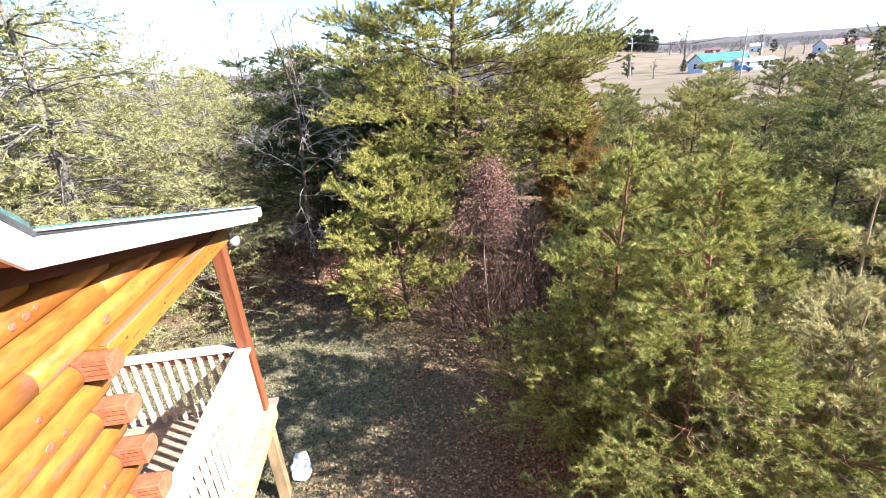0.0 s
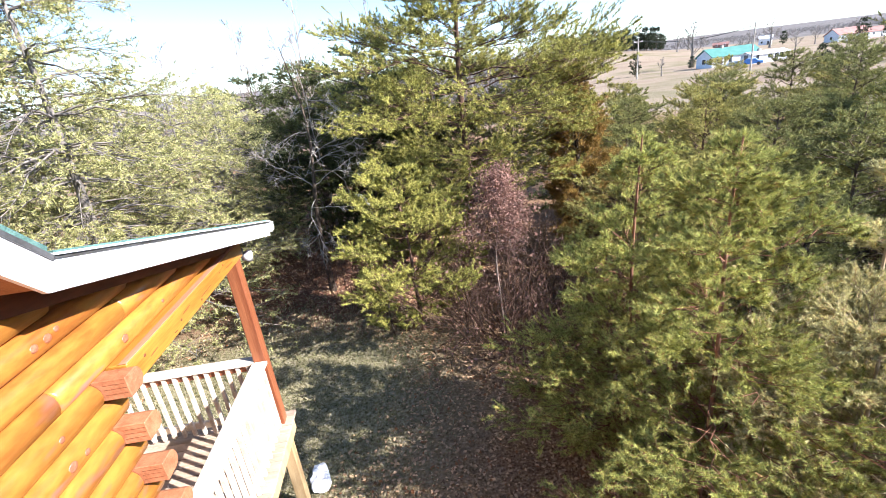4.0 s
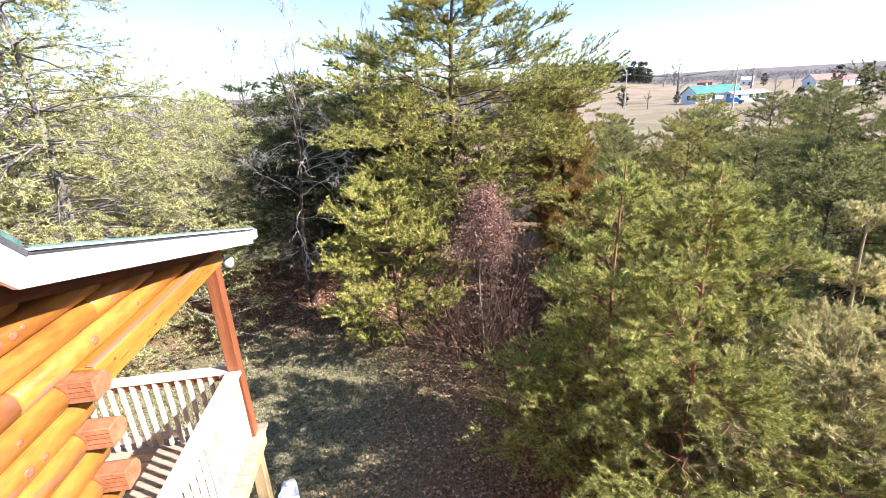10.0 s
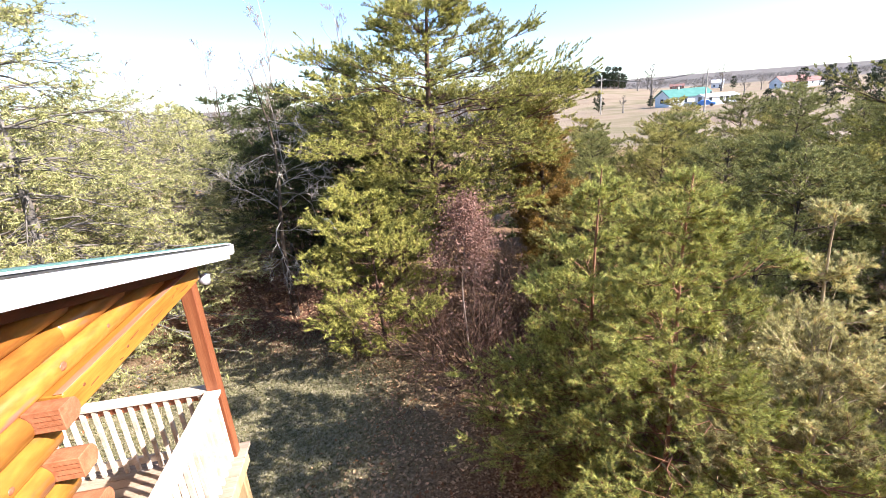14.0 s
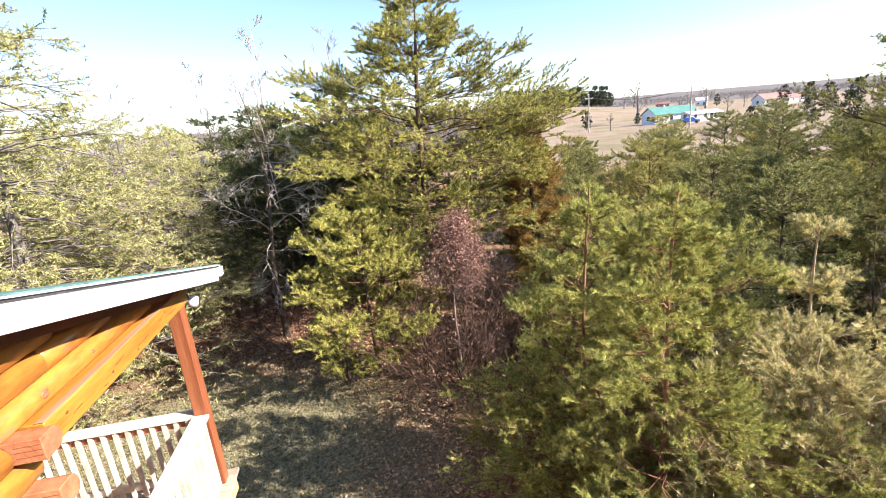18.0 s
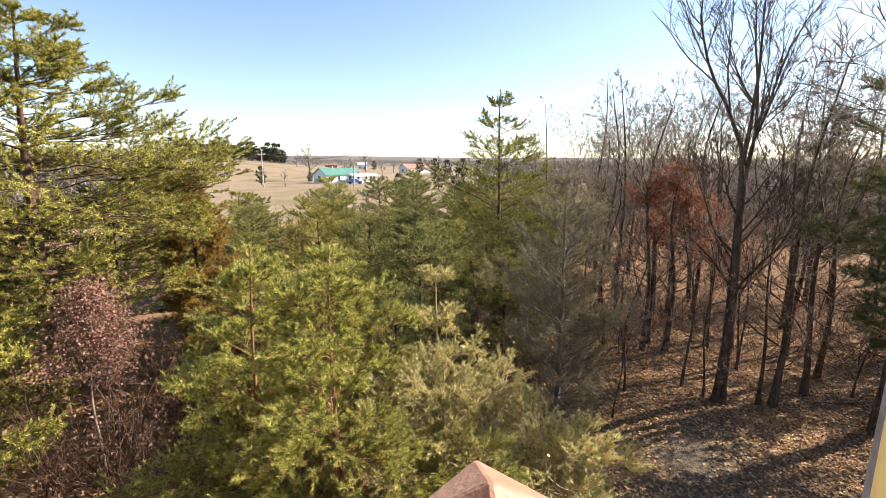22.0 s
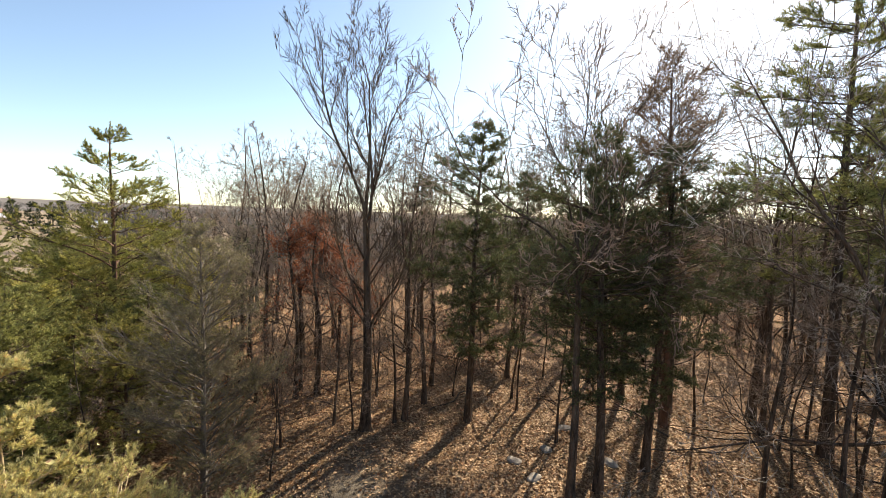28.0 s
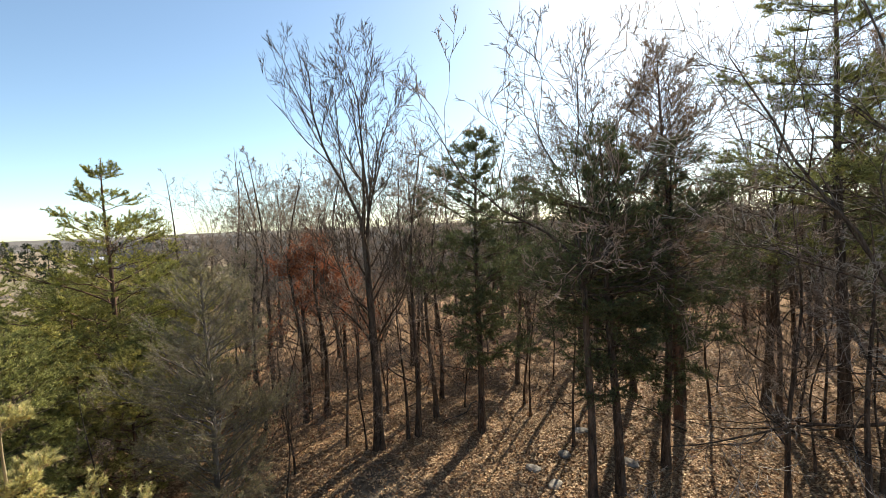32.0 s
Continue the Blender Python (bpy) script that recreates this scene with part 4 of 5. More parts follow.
for x, y, a, s in ((13.57, 5.6, 70, 0.9), (15.8, 2.6, 200, 0.95), (16.6, 6.8, 20, 1.05), (18.6, 9.4, 100, 1.1), (19.4, 6.6, 310, 1.15), (16.0, -0.8, 150, 1.05), (15.6, -8.8, 240, 1.1), (11.0, -8.9, 60, 1.0)):
    again(mid2, x, y, a, s)
for x, y, a, s in ((11.39, 3.25, 90, 0.75), (13.6, 3.2, 10, 1.0), (12.2, -7.4, 250, 1.0), (10.2, 4.6, 170, 0.8), (9.0, -9.0, 60, 1.1), (13.4, -1.0, 200, 0.9), (9.77, -7.41, 30, 0.8),
                   (10.4, -6.6, 120, 0.8), (8.9, 4.2, 300, 0.6), (9.7, 6.2, 20, 0.7), (7.1, 6.4, 75, 0.6), (12.4, 6.4, 140, 1.1), (14.2, 8.2, 220, 1.2), (14.0, 0.9, 270, 0.8)):
    again(thin1, x, y, a, s)
for x, y, a, s in ((14.2, -7.8, 130, 1.5), (17.4, -6.4, 310, 1.5), (13.4, -11.6, 80, 1.5), (19.0, -12.4, 170, 1.7), (15.2, -4.4, 20, 1.3), (11.2, -12.8, 260, 1.4), (18.4, -3.4, 200, 1.3)):
    again(mid2, x, y, a, s)
rng = np.random.default_rng(5)
pool = (mid1, thin1, mid2, mid1, mid2)
for k in range(46):
    az = 54 + 96 * (k + float(rng.uniform(-0.4, 0.4))) / 46
    r = rng.uniform(18, 40)
    again(pool[k % 5], r * math.sin(radians(az)), r * math.cos(radians(az)), float(rng.uniform(0, 360)), float(rng.uniform(0.95, 1.3) * (0.8 + 0.012 * r)))
for k in range(22):
    az, r = 60 + 82 * (k + float(rng.uniform(-0.5, 0.5))) / 22, rng.uniform(13.5, 21)
    again(thin1, r * math.sin(radians(az)), r * math.cos(radians(az)), float(rng.uniform(0, 360)), float(rng.uniform(0.6, 1.15)))
for k in range(44):
    az, r = 52 + 100 * (k + float(rng.uniform(-0.5, 0.5))) / 44, rng.uniform(34, 62)
    again((mid1, mid2)[k % 2], r * math.sin(radians(az)), r * math.cos(radians(az)), float(rng.uniform(0, 360)), float(rng.uniform(0.8, 1.15)))
wood = stand(brush("undergrowth", 71, 3.0, 1.5, 12, BARK, OAKLEAF, 160, 0.08, label="brown leafless undergrowth in the wood", group="undergrowth in the wood"), 17.0, 6.0, 0)
for k in range(34):
    az, r = rng.uniform(52, 152), rng.uniform(15.5, 30)
    if 88 < az < 128 and r < 24:
        r += 8
    again(wood, r * math.sin(radians(az)), r * math.cos(radians(az)), float(rng.uniform(0, 360)), float(rng.uniform(0.6, 1.2)))
for x, y, a, s in ((12.6, 6.0, 20, 0.9), (13.6, 6.8, 140, 1.0), (14.4, 5.8, 250, 0.9), (15.6, 4.6, 60, 0.9), (11.6, 6.6, 300, 0.8), (15.2, 3.2, 190, 0.7), (16.4, 1.8, 90, 0.8), (10.6, 6.0, 220, 0.7)):
    again(wood, x, y, a, s)
lowcedar = stand(conifer("low_cedar", 72, 5.0, 1.5, 0.3, 14, 5, COLUMN, CEDAR, BARK, 0.13, 7, 0.024, 0.35, 0.1, 6, 0.6, (0, 0), 0.08, dead=0.1, sub=2,
                         label="dark cedar with branches to the ground", category="cedar tree", group="cedars in the wood"), 17.6, 9.8, 0)
for k in range(26):
    az = 92 + 60 * (k + float(rng.uniform(-0.4, 0.4))) / 26
    r = rng.uniform(26, 42) if az < 128 else rng.uniform(18, 34)
    again(lowcedar, r * math.sin(radians(az)), r * math.cos(radians(az)), float(rng.uniform(0, 360)), float(rng.uniform(0.8, 1.5)))
stand(bare_tree("oak", 65, 5.3, BARK, 0.08, 0.30, 0.8, 4, (3, 4), OAKLEAF, 9500, (0, 0), 0.2, 16, 0.44, 0.45, leaf_size=0.085,
                label="young oak holding rust-brown dry leaves", category="tree"), 13.4, 5.0, 0)
# the low-forked tree that reaches its pale twigs towards the balcony; sun glow is put into the twig colour
stand(bare_tree("pale_twigged_tree", 67, 9.6, BARK, 0.17, 0.85, 0.75, 5, (3, 4), None, 0, (0.1, 0.1), 0.1, 8, 0.46, 0.1, twig_bark=PALEBARK, leaders=5, fork=0.26, fan=0.45, lift=0.04, kink=0.17, fine=0.006, pale=3,
                label="low-forked bare tree with pale sunlit twigs", category="tree"), 8.42, -6.85, 150)
paletwig = stand(bare_tree("pale_twigged_tree", 68, 6.6, BARK, 0.06, 0.35, 0.75, 5, (2, 4), None, 0, (0.1, 0.3), 0.12, 11, 0.42, 0.12, twig_bark=PALEBARK, lift=0.02, kink=0.22, fine=0.0055, pale=1,
                label="smaller bare tree with pale sunlit twigs", category="tree", group="pale-twigged saplings"), 7.2, -7.6, 20)
again(paletwig, 9.77, -7.41, 140, 0.8)
again(paletwig, 8.5, -6.2, 260, 0.85)
# dead grey tree beside the tall pine
stand(bare_tree("dead_tree", 69, 6.4, BARK, 0.07, 0.4, 0.8, 4, (3, 5), None, 0, (0.2, -0.2), 0.2, 14, 0.42, 0.3, lift=-0.03, kink=0.22, fine=0.006, twig_bark=PALEBARK, pale=0,
                label="dead bare tree with pale grey curling twigs", category="tree"), -4.1, 11.6, 0)
# pale bare trees behind the tall pine
white = stand(bare_tree("pale_bare_tree", 67, 9.6, PALEBARK, 0.08, 0.3, 0.65, 5, (2, 4), None, 0, (0.2, 0), 0.2, 15, 0.32, 1.1, fine=0.009, twig_bark=TWIG, pale=0,
                        label="pale-barked leafless tree behind the pines", category="tree", group="pale bare trees"), -6.2, 19.2, 0)
for x, y, a, s in ((-5.2, 15.6, 60, 0.65), (-4.4, 14.2, 190, 0.55), (-3.6, 22.0, 120, 1.0), (-9.8, 23.0, 200, 0.9), (-12.0, 20.0, 300, 0.8)):
    again(white, x, y, a, s)


# ---- the log cabin with its porch; local x out of the gable wall, y along it away from the balcony ----
CABIN = thing("log_cabin", pose(-2.72, 4.58, 0, 0, 0, 8), "honey-stained log cabin with white fascia and green roof", "cabin")
CORNER, DECK, COURSE = -2.34, 1.5, 0.165


def roof_under(u):
    """Height of the roof's underside along the gable wall: shallow over the porch, steep over the house."""
    return 4.66 - 0.256 * (u + 2.88) if u > -2.88 else 4.66 + 0.95 * (-2.88 - u)


def log_piece(y0, y1, z, x=0.0):
    """A D-shaped siding log: bulging front, flat back, softened ends."""
    bm = bmesh.new()
    n, rings = 9, []
    for y, k in ((y0, 0.72), (y0 + 0.012, 1.0), (y1 - 0.012, 1.0), (y1, 0.72)):
        out = [(x - 0.12, z + 0.002), (x - 0.12, z + COURSE - 0.002)]
        for s in range(n):
            a = math.pi / 2 - math.pi * s / (n - 1)
            out.append((x - 0.02 + 0.078 * k * max(0.0, math.cos(a)) ** 0.75, z + COURSE / 2 + (COURSE / 2 - 0.002) * math.sin(a)))
        rings.append([bm.verts.new((p, y, q)) for p, q in out])
    for a, b in zip(rings, rings[1:]):
        for k in range(len(a)):
            bm.faces.new((a[k - 1], a[k], b[k], b[k - 1]))
    bm.faces.new(rings[0]), bm.faces.new(rings[-1][::-1])
    return bm


rng = np.random.default_rng(3)
for k in range(-18, 24):
    z = 3.91 + COURSE * k
    top = z + COURSE - 0.03
    if k < 0:
        end = CORNER - 0.085 if k % 2 else CORNER + 0.085
    else:
        end = min(0.10, -2.88 + (4.64 - top) / 0.256) if top < 4.64 else -2.88 - (top - 4.64) / 0.95
    if end < -8.2:
        break
    joints = [end]
    while joints[-1] > -8.3:
        joints.append(max(-8.3, joints[-1] - float(rng.uniform(0.7, 2.2))))
    for b, a in zip(joints, joints[1:]):
        if b - a > 0.05:
            part("log", log_piece(a + 0.001, b - 0.001, z), LOGSTAIN, CABIN, smooth=True)
for k in range(44):
    c = int(rng.integers(-12, 10))
    y = float(rng.uniform(-5.0, -2.5 if c < 0 else -1.2 - 0.18 * c))
    w = float(rng.uniform(0.016, 0.034))
    bm = bmesh.new()
    bmesh.ops.create_icosphere(bm, subdivisions=2, radius=1, matrix=Matrix.Translation((0.0555, y, 3.91 + COURSE * (c + float(rng.uniform(0.45, 0.6))))) @ Matrix.Diagonal((0.006, w * 1.25, w, 1)))
    part("knot", bm, KNOT, CABIN, smooth=True)
# ends of the front wall's logs, standing out past the corner in every other course
for k in range(8):
    z, w = 3.85 - 0.33 * k, 0.082
    out = [(CORNER - w, z - 0.072), (CORNER - w, z + 0.066)] + [(CORNER + w - 0.06 + 0.06 * math.sin(a), z - 0.003 + 0.069 * math.cos(a)) for a in (0.15, 0.7, 1.3, 1.85, 2.45, 3.0)]
    part("log_end", prism(out, "x", -0.15, 0.20, 0.004), ENDGRAIN, CABIN, "reddish sawn log end")
    for j in (-0.035, 0.0, 0.03):
        part("saw_groove", box(0.06, 0.19, CORNER - w - 0.0015, CORNER - w + 0.002, z + j, z + j + 0.003), DARKSTAIN, CABIN)
part("front_wall", box(-7.5, -0.14, CORNER - 0.1, CORNER + 0.08, 0.9, 4.2), LOGSTAIN, CABIN)
part("far_gable_wall", box(-7.6, -7.4, -8.3, CORNER, 0.0, 5.2), LOGSTAIN, CABIN)
part("back_wall", box(-7.5, -0.14, -8.4, -8.2, 0.0, 6.0), LOGSTAIN, CABIN)
part("foundation", box(-7.45, -0.1, -8.2, CORNER + 0.02, -0.2, 1.02), STONE, CABIN)
BEAM = part("header_beam", box(-0.06, 0.112, CORNER + 0.1, 0.07, 3.73, 3.900, 0.008), BEAMSTAIN, CABIN, "yellow-stained porch beam")
# thin strip whose pale red colour paints the sky's reflection on the beam
part("beam_top", box(0.062, 0.113, CORNER + 0.1, 0.068, 3.9015, 3.9075, 0.002), SKYSHEEN, BEAM, "upper face coloured pale red for sky sheen")
for y, z, ln, tilt in ((-1.95, 3.80, 0.10, 4), (-1.62, 3.765, 0.05, -8), (-1.38, 3.83, 0.14, 3), (-0.98, 3.80, 0.22, 2), (-0.62, 3.82, 0.05, 10), (-0.35, 3.79, 0.18, -2)):
    part("check", box(-0.001, 0.0012, -ln / 2, ln / 2, -0.003, 0.003), DARKSTAIN, BEAM, at=pose(0.1125, y, z, tilt))
for y, z in ((-2.05, 3.84), (-1.5, 3.80), (-1.1, 3.775), (-0.5, 3.85)):
    bm = bmesh.new()
    bmesh.ops.create_icosphere(bm, subdivisions=2, radius=1, matrix=Matrix.Translation((0.112, y, z)) @ Matrix.Diagonal((0.002, 0.016, 0.011, 1)))
    part("knot", bm, DARKSTAIN, BEAM, smooth=True)
part("front_beam", box(-7.4, -0.062, -0.06, 0.06, 3.66, 3.84, 0.008), BEAMSTAIN, CABIN)


def slope_board(u0, u1, x0, x1, low, high, lift=0.0):
    """A board that follows the roof's line between two places along the wall."""
    a, b = roof_under(u0) + lift, roof_under(u1) + lift
    return prism([(u0, a + low), (u1, b + low), (u1, b + high), (u0, a + high)], "x", x0, x1)


part("porch_fascia", prism([(-2.88, 4.66), (0.30, roof_under(0.30)), (0.30, roof_under(0.30) + 0.152), (-2.78, 4.786)], "x", 0.36, 0.385), WHITEPAINT, CABIN, "white painted rake board")
part("main_fascia", prism([(-2.881, 4.661), (-2.781, 4.787), (-7.0, roof_under(-7.0) + 0.215), (-7.0, roof_under(-7.0))], "x", 0.36, 0.385), WHITEPAINT, CABIN, "white painted steep rake board")
part("porch_roof", slope_board(-2.76, 0.36, -7.8, 0.385, 0.156, 0.186), GREENROOF, CABIN, "green shingle porch roof")
part("main_roof", prism([(-7.0, roof_under(-7.0) + 0.222), (-2.80, 4.81), (-2.78, 4.84), (-7.0, roof_under(-7.0) + 0.255)], "x", -7.8, 0.385), GREENROOF, CABIN, "green shingle steep roof")
part("drip_edge", slope_board(-2.78, 0.36, 0.386, 0.396, 0.148, 0.162), DARKMETAL, CABIN)
part("shingle_edge", slope_board(-2.78, 0.36, 0.386, 0.41, 0.164, 0.176), PALEMETAL, CABIN)
part("drip_edge", prism([(-7.0, roof_under(-7.0) + 0.205), (-2.79, 4.775), (-2.78, 4.80), (-7.0, roof_under(-7.0) + 0.228)], "x", 0.386, 0.396), DARKMETAL, CABIN)
part("porch_soffit", slope_board(-2.86, 0.30, 0.06, 0.358, 0.02, 0.05), REDSTAIN, CABIN, "stained wooden soffit")
part("main_soffit", slope_board(-7.0, -2.885, 0.06, 0.358, 0.02, 0.05), REDSTAIN, CABIN, "stained wooden soffit")
part("rake_trim", slope_board(-2.86, 0.1, 0.062, 0.088, -0.10, 0.018), DARKSTAIN, CABIN, "dark stained trim under the soffit")
part("rake_trim", slope_board(-7.0, -2.89, 0.062, 0.088, -0.14, 0.018), DARKSTAIN, CABIN)
part("porch_ceiling", slope_board(-2.4, 0.33, -7.6, 0.05, 0.02, 0.05), REDSTAIN, CABIN)
part("eave_fascia", box(-7.8, 0.358, 0.305, 0.33, 3.84, 3.985), WHITEPAINT, CABIN)
part("gutter", prism([(0.335, 3.88), (0.42, 3.88), (0.44, 3.97), (0.43, 3.97), (0.41, 3.895), (0.345, 3.895), (0.345, 3.97), (0.335, 3.97)], "x", -7.8, 0.41), PALEMETAL, CABIN)
part("porch_post", box(-0.07, 0.07, -0.07, 0.07, DECK, 3.73, 0.008), REDSTAIN, CABIN, "red-stained corner post")
for x in (-2.4, -4.8, -7.2):
    part("porch_post", box(x - 0.07, x + 0.07, -0.07, 0.07, DECK, 3.66, 0.008), REDSTAIN, CABIN)
# deck
for k in range(17):
    y = CORNER + 0.10 + k * 0.143
    part("deck_board", box(-7.4, 0.16, y, y + 0.136, DECK - 0.038, DECK, 0.004), DECKWOOD, CABIN)
part("rim_joist", box(0.085, 0.125, CORNER, 0.12, DECK - 0.24, DECK - 0.042), RAWWOOD, CABIN)
part("rim_joist", box(-7.4, 0.08, 0.07, 0.11, DECK - 0.24, DECK - 0.042), RAWWOOD, CABIN)
for x in (0.0, -2.4, -4.8, -7.2):
    part("support_post", box(x - 0.07, x + 0.07, -0.07, 0.065, -0.15, DECK - 0.042, 0.006), RAWWOOD, CABIN, "raw pine support post")
# side railing
part("rail_cap", box(-0.085, 0.085, CORNER + 0.1, -0.075, 2.41, 2.45, 0.005), RAILWOOD, CABIN, "sun-bleached flat rail board")
part("top_rail", box(-0.02, 0.02, CORNER + 0.1, -0.075, 2.31, 2.405, 0.004), RAILWOOD, CABIN)
part("bottom_rail", box(-0.02, 0.02, CORNER + 0.1, -0.075, 1.60, 1.69, 0.004), RAILWOOD, CABIN)
for k in range(17):
    y = -0.16 - k * 0.122
    part("baluster", box(0.022, 0.06, y - 0.019, y + 0.019, 1.54, 2.40), RAILWOOD, CABIN)
# front railing
part("rail_cap", box(-7.1, -0.075, -0.075, 0.075, 2.41, 2.45, 0.005), RAILWOOD, CABIN)
part("top_rail", box(-7.1, -0.075, -0.02, 0.02, 2.31, 2.405, 0.004), REDSTAIN, CABIN)
part("bottom_rail", box(-7.1, -0.075, -0.02, 0.02, 1.60, 1.69, 0.004), RAILWOOD, CABIN)
for k in range(56):
    x = -0.16 - k * 0.122
    part("baluster", box(x - 0.019, x + 0.019, -0.06, -0.022, 1.54, 2.40), RAILWOOD, CABIN)
# lamp under the eave
LAMP = part("flood_lamp", box(0.0, 0.09, 0.10, 0.18, 3.70, 3.79, 0.01), DARKMETAL, CABIN, "outdoor flood lamp with a pale dome shade")
bm = bmesh.new()
bmesh.ops.create_cone(bm, cap_ends=True, segments=20, radius1=0.075, radius2=0.03, depth=0.09, matrix=Matrix.Translation((0.12, 0.2, 3.69)) @ Matrix.Rotation(radians(35), 4, "Y"))
part("lamp_shade", bm, PALEMETAL, LAMP, "pale metal dome", smooth=True)

# crumpled bag on the lawn
bm = bmesh.new()
bmesh.ops.create_icosphere(bm, subdivisions=3, radius=0.16)
for v in bm.verts:
    k = 1 + 0.45 * noise.noise(v.co * 9) + 0.2 * noise.noise(v.co * 22)
    v.co = Vector((v.co.x * k, v.co.y * 1.2 * k, max(-0.02, v.co.z * 0.7 * k + 0.06)))
bag = part("plastic_bag", bm, PLASTIC, None, "")
tagged(bag, "crumpled white plastic bag lying on the lawn", "bag")
bag.matrix_basis = pose(-2.62, 5.02, 0.0, 0, 0, 20) @ Matrix.Diagonal((0.9, 1.3, 0.4, 1))

# ---- the balcony's edge under the camera: capped post, grey post and rain gauge ----
BALC = thing("balcony", pose(0, 0, 0, 0, 0, 8), "wooden balcony edge with a capped rail post", "balcony")
part("platform", box(-2.4, 0.62, -2.6, -0.75, 3.72, 3.86), DECKWOOD, BALC, "plank balcony floor")
for x, y in ((-2.2, -2.4), (-2.2, -0.9), (0.45, -2.4), (0.45, -0.9)):
    part("support_post", box(x - 0.06, x + 0.06, y - 0.06, y + 0.06, -0.15, 3.72, 0.005), RAWWOOD, BALC)
part("floor_extension", box(0.30, 0.78, -0.75, 0.25, 3.72, 3.86), DECKWOOD, BALC)
CAPX, CAPY = 0.39, 0.06
part("rail_post", box(CAPX - 0.042, CAPX + 0.042, CAPY - 0.042, CAPY + 0.042, -0.15, 5.165, 0.004), CAPWOOD, BALC, "brown painted rail post")
bm = bmesh.new()
ring = [bm.verts.new((CAPX + 0.056 * a, CAPY + 0.056 * b, z)) for z in (5.165, 5.178) for a, b in ((-1, -1), (1, -1), (1, 1), (-1, 1))]
apex = bm.verts.new((CAPX, CAPY, 5.215))
bm.faces.new(ring[:4][::-1])
for k in range(4):
    bm.faces.new((ring[k], ring[(k + 1) % 4], ring[4 + (k + 1) % 4], ring[4 + k]))
    bm.faces.new((ring[4 + k], ring[4 + (k + 1) % 4], apex))
bmesh.ops.bevel(bm, geom=bm.edges[:], offset=0.002, segments=1, affect="EDGES")
part("post_cap", bm, CAPWOOD, BALC, "pinkish-brown pyramid post cap")
part("rail", box(CAPX - 0.02, CAPX + 0.02, -2.4, CAPY - 0.045, 4.78, 4.87, 0.004), CAPWOOD, BALC)

# weathered upright with the rain gauge screwed to it
GP = pose(0.463, -0.122, 5.360, 0, 0, -78)
tagged(part("upright_board", box(-0.0255, 0.0255, 0.013, 0.030, -1.5, 0.001, 0.001), GREYWOOD, None, at=GP), "grey weathered upright board beside the balcony rail", "post")


def gauge_plastic():
    m = bpy.data.materials.new("yellow_gauge_plastic")
    m.use_nodes = True
    n, ln = m.node_tree.nodes, m.node_tree.links
    bs, tr, mx = n["Principled BSDF"], n.new("ShaderNodeBsdfTranslucent"), n.new("ShaderNodeMixShader")
    nz, rp, tc = n.new("ShaderNodeTexNoise"), n.new("ShaderNodeValToRGB"), n.new("ShaderNodeTexCoord")
    nz.inputs["Scale"].default_value = 25.0
    ln.new(tc.outputs["Object"], nz.inputs["Vector"])
    rp.color_ramp.elements[0].color, rp.color_ramp.elements[1].color = (0.96, 0.92, 0.70, 1), (0.98, 0.96, 0.80, 1)
    ln.new(nz.outputs["Fac"], rp.inputs["Fac"])
    ln.new(rp.outputs["Color"], bs.inputs["Base Color"])
    ln.new(rp.outputs["Color"], tr.inputs["Color"])
    bs.inputs["Roughness"].default_value = 0.35
    mx.inputs["Fac"].default_value = 0.85
    ln.new(bs.outputs[0], mx.inputs[1])
    ln.new(tr.outputs[0], mx.inputs[2])
    ln.new(mx.outputs[0], n["Material Output"].inputs["Surface"])
    return m


YELLOW = gauge_plastic()
INK = surface("faded_brown_ink", (0.20, 0.16, 0.07), (0.30, 0.25, 0.12), 40.0, 0.6, 0.0)
DARKINK = surface("dark_printed_ink", (0.05, 0.05, 0.035), (0.09, 0.085, 0.06), 40.0, 0.6, 0.0)
GAUGE = thing("rain_gauge", GP @ Matrix.Scale(0.51, 4) @ Matrix.Translation((0, 0, -5.265)), "yellowed plastic rain gauge with a worn scale", "rain gauge")


def cup(name, top_front, top_back, half, front, back, wall, base):
    """An open-topped flat cup whose front lip dips in the middle."""
    bm = bmesh.new()
    n = 12
    def loop(h, f, b, dip, lo):
        pts = []
        for k in range(n + 1):
            s = -1 + 2 * k / n
            c = min(1.0, (1 - abs(s)) * 6) ** 0.5
            pts.append((h * s, -f * c, (top_front - dip * (1 - s ** 4)) if lo is None else lo))
        for k in range(n + 1):
            s = 1 - 2 * k / n
            pts.append((h * s, b, top_back if lo is None else lo))
        return [bm.verts.new(p) for p in pts]
    o1, o0 = loop(half, front, back, 0.008, None), loop(half * 0.93, front * 0.8, back, 0, base)
    i1, i0 = loop(half - wall, front - wall, back - wall, 0.008, None), loop(half * 0.93 - wall, front * 0.8 - wall, back - wall, 0, base + 0.01)
    m = len(o1)
    for k in range(m):
        j = (k + 1) % m
        for a, b in ((o0, o1), (o1, i1), (i1, i0)):
            bm.faces.new((a[k], a[j], b[j], b[k]))
    bm.faces.new(o0), bm.faces.new(i0)
    return part(name, bm, YELLOW, GAUGE, smooth=False)


cup("cup", 5.264, 5.268, 0.0525, 0.030, 0.016, 0.0035, 4.95)
part("back_plate", box(-0.046, 0.046, 0.0165, 0.0205, 4.94, 5.269, 0.001), YELLOW, GAUGE)


